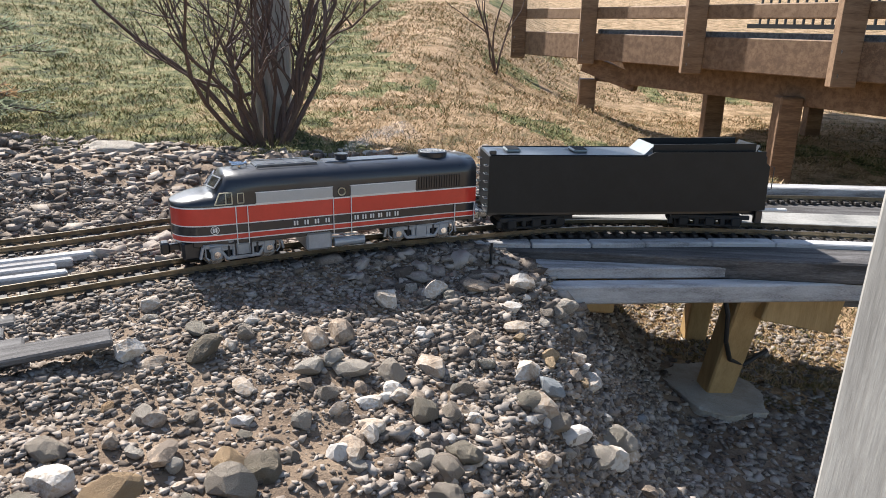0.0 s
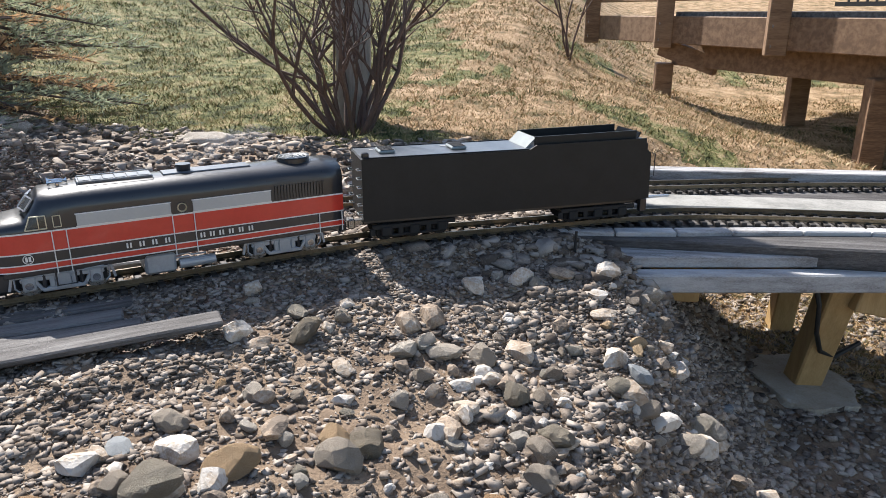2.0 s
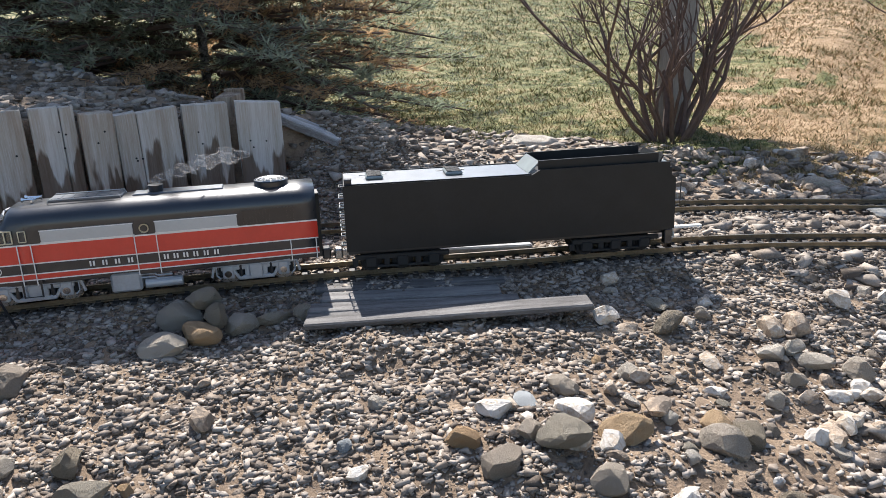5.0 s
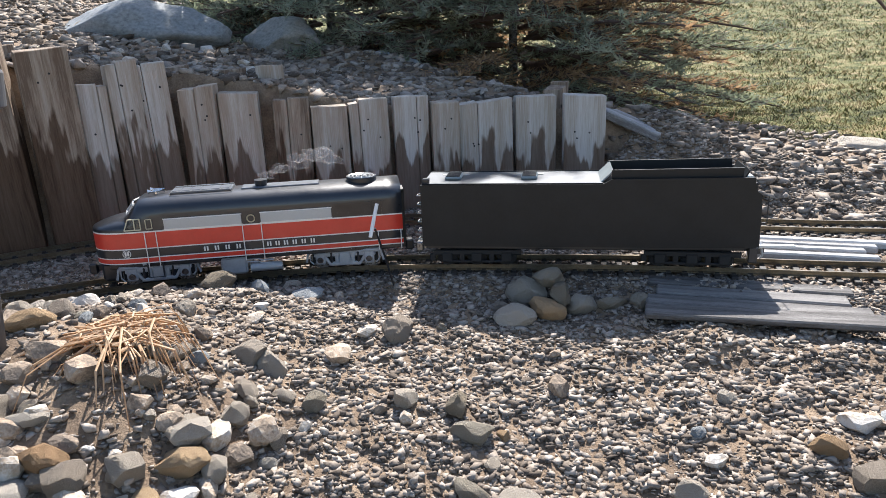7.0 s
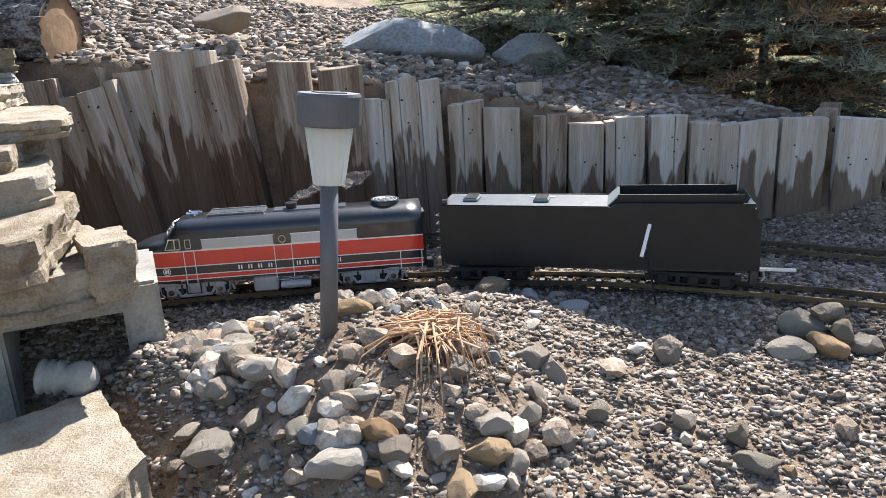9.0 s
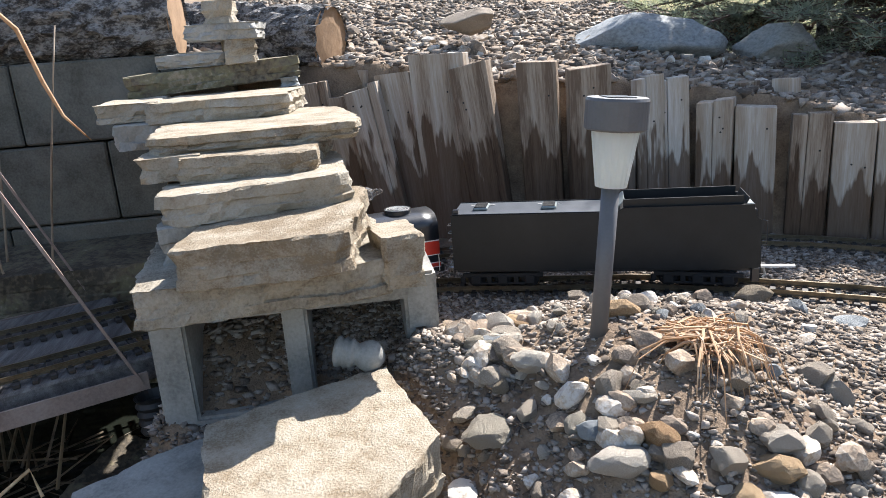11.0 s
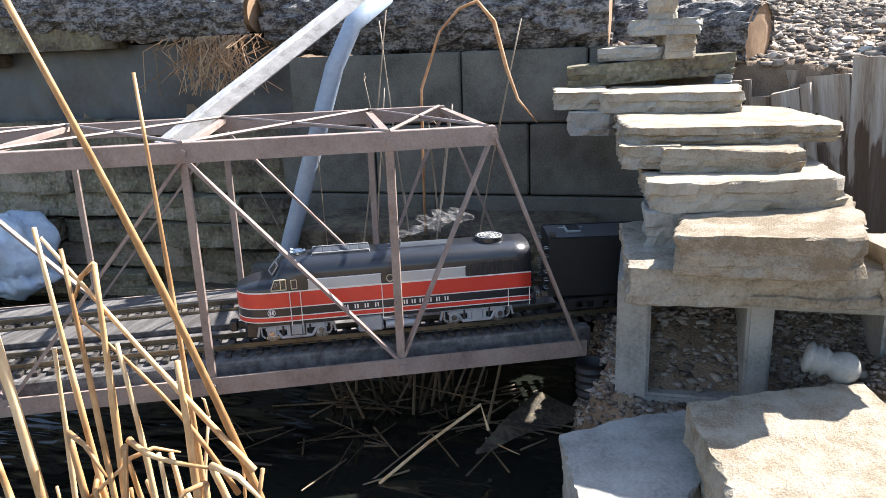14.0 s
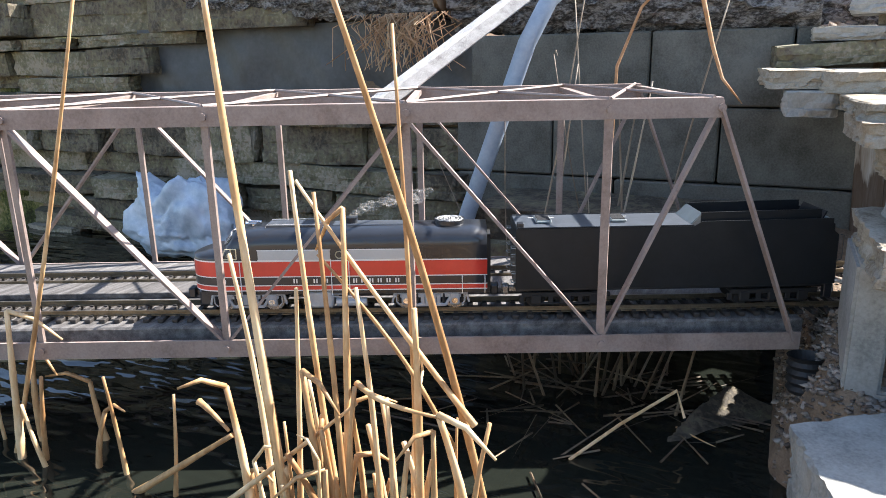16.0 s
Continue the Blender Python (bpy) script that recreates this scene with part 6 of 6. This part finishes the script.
def rock(x, y, s, k, mat, label, z=None, stretch=(1, 1, 1), yaw=None):
    """One loose stone, half sunk in the ground. It takes its material through the object."""
    ob = new("rock", ROCKS[k % 16])
    g = gz(x, y) if z is None else z
    ob.matrix_world = pose(x, y, g + s * 0.34, random.uniform(-16, 16), random.uniform(-16, 16), random.uniform(0, 360) if yaw is None else yaw) @ Matrix.Diagonal((s * 1.22 * stretch[0], s * 1.22 * stretch[1], s * 1.22 * stretch[2], 1))
    ob.material_slots[0].link = "OBJECT"
    ob.material_slots[0].material = mat
    tagged(ob, label, "rock", "loose rocks")


RL = {M_ROCK: "loose weathered field stone lying on gravel", M_TAN: "loose tan sandstone lying on gravel", M_BLUE: "loose blue-grey stone lying on gravel", M_SLAB: "loose pale limestone chunk lying on gravel"}


def cobbles(spots):
    """The smaller stones, joined into one loose layer."""
    vs, fs, base = [], [], 0
    for x, y, s, k in spots:
        me = ROCKS[8 + k % 8]
        m = pose(x, y, gz(x, y) + s * 0.3, random.uniform(-16, 16), random.uniform(-16, 16), random.uniform(0, 360)) @ Matrix.Scale(s * 1.2, 4)
        vs.extend((m @ v.co)[:] for v in me.vertices)
        fs.extend(tuple(i + base for i in p.vertices) for p in me.polygons)
        base += len(me.vertices)
    tagged(put_mesh("small_stones", arrays(vs, fs), M_COBBLE), "small loose beige and grey stones scattered over gravel", "stones", kind="stuff")


def scatter():
    rnd = random.Random(77)
    loose = []
    named = [(-0.052, 0.80, 0.024, M_ROCK), (-0.12, 0.795, 0.016, M_ROCK), (0.132, 0.83, 0.022, M_BLUE), (-0.26, 0.77, 0.021, M_SLAB), (-0.238, 0.526, 0.022, M_TAN), (-0.316, 0.569, 0.019, M_ROCK),
             (-0.143, 0.596, 0.026, M_SLAB), (-0.282, 0.478, 0.027, M_SLAB), (-0.335, 0.522, 0.016, M_BLUE), (-0.311, 0.655, 0.010, M_TAN), (-0.363, 0.442, 0.018, M_TAN), (-0.168, 0.591, 0.02, M_TAN),
             (-0.7, 0.205, 0.019, M_ROCK), (-0.62, 0.231, 0.024, M_SLAB), (-0.66, 0.245, 0.020, M_SLAB), (-0.815, 0.033, 0.014, M_BLUE), (-0.78, -0.18, 0.020, M_BLUE), (-0.80, -0.192, 0.019, M_SLAB),
             (-0.862, -0.275, 0.034, M_SLAB), (-0.94, -0.088, 0.022, M_TAN), (-0.955, -0.055, 0.018, M_ROCK), (-0.701, -0.03, 0.024, M_TAN), (-0.685, -0.01, 0.018, M_ROCK), (-0.93, -0.25, 0.020, M_ROCK),
             (-0.90, -0.29, 0.019, M_ROCK), (-0.88, -0.31, 0.018, M_ROCK)]
    for i, (x, y, s, m) in enumerate(named):
        rock(x, y, s * 0.84, i, m, RL[m])
    # pile by the boards
    for i, (x, y, s, dz) in enumerate(((-0.765, 0.43, 0.028, 0), (-0.745, 0.475, 0.027, 0.006), (-0.80, 0.49, 0.03, 0.004), (-0.73, 0.53, 0.026, 0.002), (-0.775, 0.515, 0.024, 0.018), (-0.70, 0.555, 0.022, 0), (-0.80, 0.45, 0.018, 0.0), (-0.67, 0.58, 0.018, 0), (-0.745, 0.505, 0.02, 0.02))):
        rock(x, y, s * 0.85, i + 3, M_TAN if i == 1 else M_SLAB if i % 3 else M_ROCK, "pale stone heaped in a small pile by the track", z=gz(x, y) + dz)
    # fall of stones below the trestle
    n = 0
    while n < 620:
        z = rnd.random()
        if z < 0.36:
            x, y = rnd.gauss(-0.04, 0.22), rnd.gauss(0.58, 0.17)
        elif z < 0.48:
            x, y = rnd.gauss(0.10, 0.13), rnd.gauss(0.90, 0.12)
        elif z < 0.86:
            x, y = rnd.gauss(-0.78, 0.14), rnd.gauss(-0.10, 0.17)
        else:
            x, y = rnd.gauss(-1.0, 0.05), rnd.gauss(-0.24, 0.04)
        if MAIN.dist(np.array([x]), np.array([y]))[0] < 0.075 or (-0.99 < x < -0.64 and -0.64 < y < -0.31) or (x < -0.96 and y < -0.28):
            continue
        if math.hypot(x + 0.905, y + 0.121) < 0.05 or math.hypot(x + 0.05, y - 0.06) < 0.3:
            continue
        if -0.68 < x < -0.33 and 0.50 < y < 0.80 and abs((Vector((x, y, 0)) - P0).dot(V)) < 0.14:
            continue
        s = 0.006 + 0.015 * rnd.random() ** 2.0
        m = rnd.choice((M_ROCK, M_ROCK, M_ROCK, M_ROCK, M_SLAB, M_SLAB, M_ROCK, M_TAN, M_ROCK, M_ROCK, M_BLUE))
        if n % 2 == 0 and n < 560:
            rock(x, y, s + 0.001, rnd.randint(0, 15), m, RL[m])
        else:
            loose.append((x, y, s, rnd.randint(0, 15)))
        n += 1
    # bank behind the far track, edge of the terrace
    n = 0
    while n < 260:
        if n % 2:
            x = rnd.uniform(-1.25, 0.05)
            y = float(np.interp(x, SECOND.p[::-1, 0], SECOND.p[::-1, 1])) if x > -1.2 else 1.1
            y += rnd.uniform(0.1, 0.42)
        else:
            x, y = rnd.uniform(-2.3, -1.62), rnd.uniform(-0.5, 0.6)
        if SECOND.dist(np.array([x]), np.array([y]))[0] < 0.08:
            continue
        m = rnd.choice((M_ROCK, M_ROCK, M_SLAB, M_TAN, M_ROCK))
        loose.append((x, y, 0.008 + 0.018 * rnd.random() ** 1.7, rnd.randint(0, 15)))
        n += 1
    cobbles(loose)


scatter()


def pebbles(name, label, count, sampler, lo, hi, seed, mat):
    """Loose gravel as one mesh of many small faceted stones."""
    rng = np.random.default_rng(seed)
    base = np.array([(a, b, c) for c in (-1, 1) for b in (-1, 1) for a in (-1, 1)]) * 0.72
    tri = np.array([(0, 2, 3), (0, 3, 1), (4, 5, 7), (4, 7, 6), (0, 1, 5), (0, 5, 4), (2, 6, 7), (2, 7, 3), (0, 4, 6), (0, 6, 2), (1, 3, 7), (1, 7, 5)])
    x, y = sampler(rng, count)
    n = len(x)
    r = lo + (hi - lo) * rng.random(n) ** 2.2
    v = base[None] * (1 + 0.12 * rng.standard_normal((n, 8, 1))) + 0.26 * rng.standard_normal((n, 8, 3))
    v = v * np.stack([rng.uniform(0.8, 1.35, n), rng.uniform(0.6, 1.0, n), rng.uniform(0.28, 0.62, n)], 1)[:, None, :] * r[:, None, None]
    a, b = rng.uniform(0, 6.283, n), rng.normal(0, 0.25, n)
    ca, sa, cb, sb = np.cos(a), np.sin(a), np.cos(b), np.sin(b)
    X, Z = v[..., 0] * cb[:, None] - v[..., 2] * sb[:, None], v[..., 0] * sb[:, None] + v[..., 2] * cb[:, None]
    v = np.stack([X * ca[:, None] - v[..., 1] * sa[:, None], X * sa[:, None] + v[..., 1] * ca[:, None], Z], -1)
    z = ground_z(x, y) + r * 0.10
    v = v + np.stack([x, y, z], 1)[:, None, :]
    f = (tri[None] + 8 * np.arange(n)[:, None, None]).reshape(-1, 3)
    me = bpy.data.meshes.new(name)
    me.vertices.add(n * 8)
    me.vertices.foreach_set("co", v.ravel())
    me.loops.add(len(f) * 3)
    me.loops.foreach_set("vertex_index", f.ravel().astype(np.int32))
    me.polygons.add(len(f))
    me.polygons.foreach_set("loop_start", np.arange(0, len(f) * 3, 3, dtype=np.int32))
    me.update(calc_edges=True)
    me.validate()
    tagged(put_mesh(name, me, mat), label, "gravel", kind="stuff")


def clear(x, y):
    """Where gravel may lie: not in the pond, on slabs or far from the tracks."""
    k = np.minimum(MAIN.dist(x, y), SECOND.dist(x, y))
    ok = ground_z(x, y) > -0.33
    ok &= ~((x < -0.6) & (y < -0.62) & (x > -1.22))
    return ok, k


def near_gravel(rng, n):
    x, y = rng.uniform(-1.5, 0.35, n * 3), rng.uniform(-0.5, 1.35, n * 3)
    ok, k = clear(x, y)
    cam_side = (k < 0.85)
    fx = np.interp(y, FENCE.p[::-1, 1], FENCE.p[::-1, 0])
    ok &= cam_side & (x > fx + 0.02) & (np.hypot(x - 0.05, y - 0.06) > 0.2)
    mound = np.exp(-(((x + 0.85) / 0.2) ** 2 + ((y + 0.10) / 0.18) ** 2)) + np.exp(-(((x + 0.12) / 0.24) ** 2 + ((y - 0.6) / 0.16) ** 2))
    dens = np.where(MAIN.dist(x, y) < 0.03, 0.45, 1.0) * (1 - 0.78 * np.clip(mound, 0, 1))
    ok &= rng.random(len(x)) < dens
    i = np.flatnonzero(ok)[:n]
    return x[i], y[i]


def far_gravel(rng, n):
    x, y = rng.uniform(-3.8, 0.2, n * 4), rng.uniform(-0.75, 1.75, n * 4)
    ok, k = clear(x, y)
    fx = np.interp(y, FENCE.p[::-1, 1], FENCE.p[::-1, 0])
    ok &= ((x < fx - 0.04) & (y < 1.0)) | ((y > 1.0) & (k > 0.05))
    i = np.flatnonzero(ok)[:n]
    return x[i], y[i]


def gully_gravel(rng, n):
    x, y = rng.uniform(-0.05, 0.9, n), rng.uniform(0.35, 1.75, n)
    return x, y


def abutment_gravel(rng, n):
    x, y = rng.uniform(-1.5, -0.95, n * 3), rng.uniform(-0.72, -0.28, n * 3)
    ok, k = clear(x, y)
    ok = ground_z(x, y) > -0.3
    i = np.flatnonzero(ok)[:n]
    return x[i], y[i]


pebbles("gravel", "mixed grey and brown gravel covering the track bank", 140000, near_gravel, 0.0015, 0.0060, 1, M_PEB)
pebbles("gravel", "mixed grey gravel on the terrace behind the fence", 30000, far_gravel, 0.0035, 0.017, 2, M_PEB)
pebbles("gravel", "dark gravel on the slope under the trestle", 12000, gully_gravel, 0.003, 0.010, 3, M_PEB)
pebbles("gravel", "damp gravel round the concrete block", 6000, abutment_gravel, 0.002, 0.008, 4, M_PEB)


def make_grass():
    """Short winter grass as many thin blades, thinning with distance."""
    rng = np.random.default_rng(9)
    n = 210000
    y = 1.35 + 6.0 * rng.random(n) ** 2.0
    x = rng.uniform(-1, 1, n) * (0.9 + 0.72 * y) - 0.35 * y + 0.2
    wob = 0.12 * np.sin(x * 7)
    k = (y > 1.62 + wob + 0.25 * step(-0.9, -1.6, x)) | ((y > 1.4 + wob) & (x > 0.25))
    x, y = x[k], y[k]
    n = len(x)
    z = ground_z(x, y)
    a, h = rng.uniform(0, 6.283, n), rng.uniform(0.004, 0.014, n) * (1 + 0.15 * (y - 1.3))
    w = 0.0016 * (1 + 0.45 * (y - 1.3))
    lean = rng.normal(0, 1.1, (n, 2)) * h[:, None]
    v = np.stack([np.stack([x - w * np.cos(a), y - w * np.sin(a), z - 0.004], 1), np.stack([x + w * np.cos(a), y + w * np.sin(a), z - 0.004], 1), np.stack([x + lean[:, 0], y + lean[:, 1], z + h], 1)], 1)
    dry = dry_lawn(x, y) ^ (rng.random(n) < 0.12)
    for pick, mat, label in ((~dry, M_BLADE, "short patchy green winter grass of the lawn"), (dry, M_DRYBLADE, "short straw-coloured dry winter grass of the lawn")):
        vv = v[pick]
        c = len(vv)
        me = bpy.data.meshes.new("grass")
        me.vertices.add(c * 3)
        me.vertices.foreach_set("co", vv.ravel())
        me.loops.add(c * 3)
        me.loops.foreach_set("vertex_index", np.arange(c * 3, dtype=np.int32))
        me.polygons.add(c)
        me.polygons.foreach_set("loop_start", np.arange(0, c * 3, 3, dtype=np.int32))
        me.update(calc_edges=True)
        tagged(put_mesh("grass", me, mat), label, "grass", kind="stuff")


make_grass()


def motions():
    """The train runs at a steady pace round the curve, over the bridge."""
    mid = MAIN.s[np.argmin(np.hypot(MAIN.p[:, 0] + 0.1993, MAIN.p[:, 1] - 1.0898))]

    def pose_on(s, half):
        a, b = MAIN.at(s + half), MAIN.at(s - half)
        c = (a + b) / 2
        return pose(c[0], c[1], 0, 0, 0, math.degrees(math.atan2(a[1] - b[1], a[0] - b[0]))), math.atan2(a[1] - b[1], a[0] - b[0])

    ts = [k * 0.5 for k in range(33)]

    def run(t):
        return mid + float(np.interp(t, RUN_T, RUN_S))

    walk(SMOKE, [(t, pose_on(run(t), 0.138)[0]) for t in ts])
    for o, at, ph in WISPS:
        walk(o, [(t, pose(at.x + 0.004 * math.sin(t * 2.1 + ph), at.y + 0.003 * math.sin(t * 1.3 + ph), at.z + 0.003 * math.sin(t * 1.7 + ph), 0, 25 * math.sin(t + ph), 0)) for t in ts])
    for th, trucks, gap, half, r in ((LOCO, LOCO_TRUCKS, 0.0, 0.138, 0.0145), (TENDER, TENDER_TRUCKS, 0.496, 0.155, 0.013)):
        walk(th, [(t, pose_on(run(t) - gap, half)[0]) for t in ts])
        for (tr, sets), sx in zip(trucks, (1, -1)):
            rows = []
            for t in ts:
                s = run(t) - gap
                _, yaw = pose_on(s, half)
                w = MAIN.way(s + sx * half)
                turn = (math.atan2(w[1], w[0]) - yaw + math.pi) % (2 * math.pi) - math.pi
                rows.append((t, pose(sx * half, 0, 0, 0, 0, math.degrees(turn))))
            walk(tr, rows)
            for ws in sets:
                x, y, z = ws.matrix_basis.translation
                walk(ws, [(k * 0.1, pose(x, y, z, 0, math.degrees((run(k * 0.1) - run(0)) / r), 0)) for k in range(161)])


RUN_T = [0.0, 1.5, 4.0, 6.5, 7.0, 8.5, 11.5, 13.5, 16.0]
RUN_S = [-0.005, 0.258, 0.708, 1.173, 1.268, 1.553, 2.137, 2.518, 2.983]
motions()
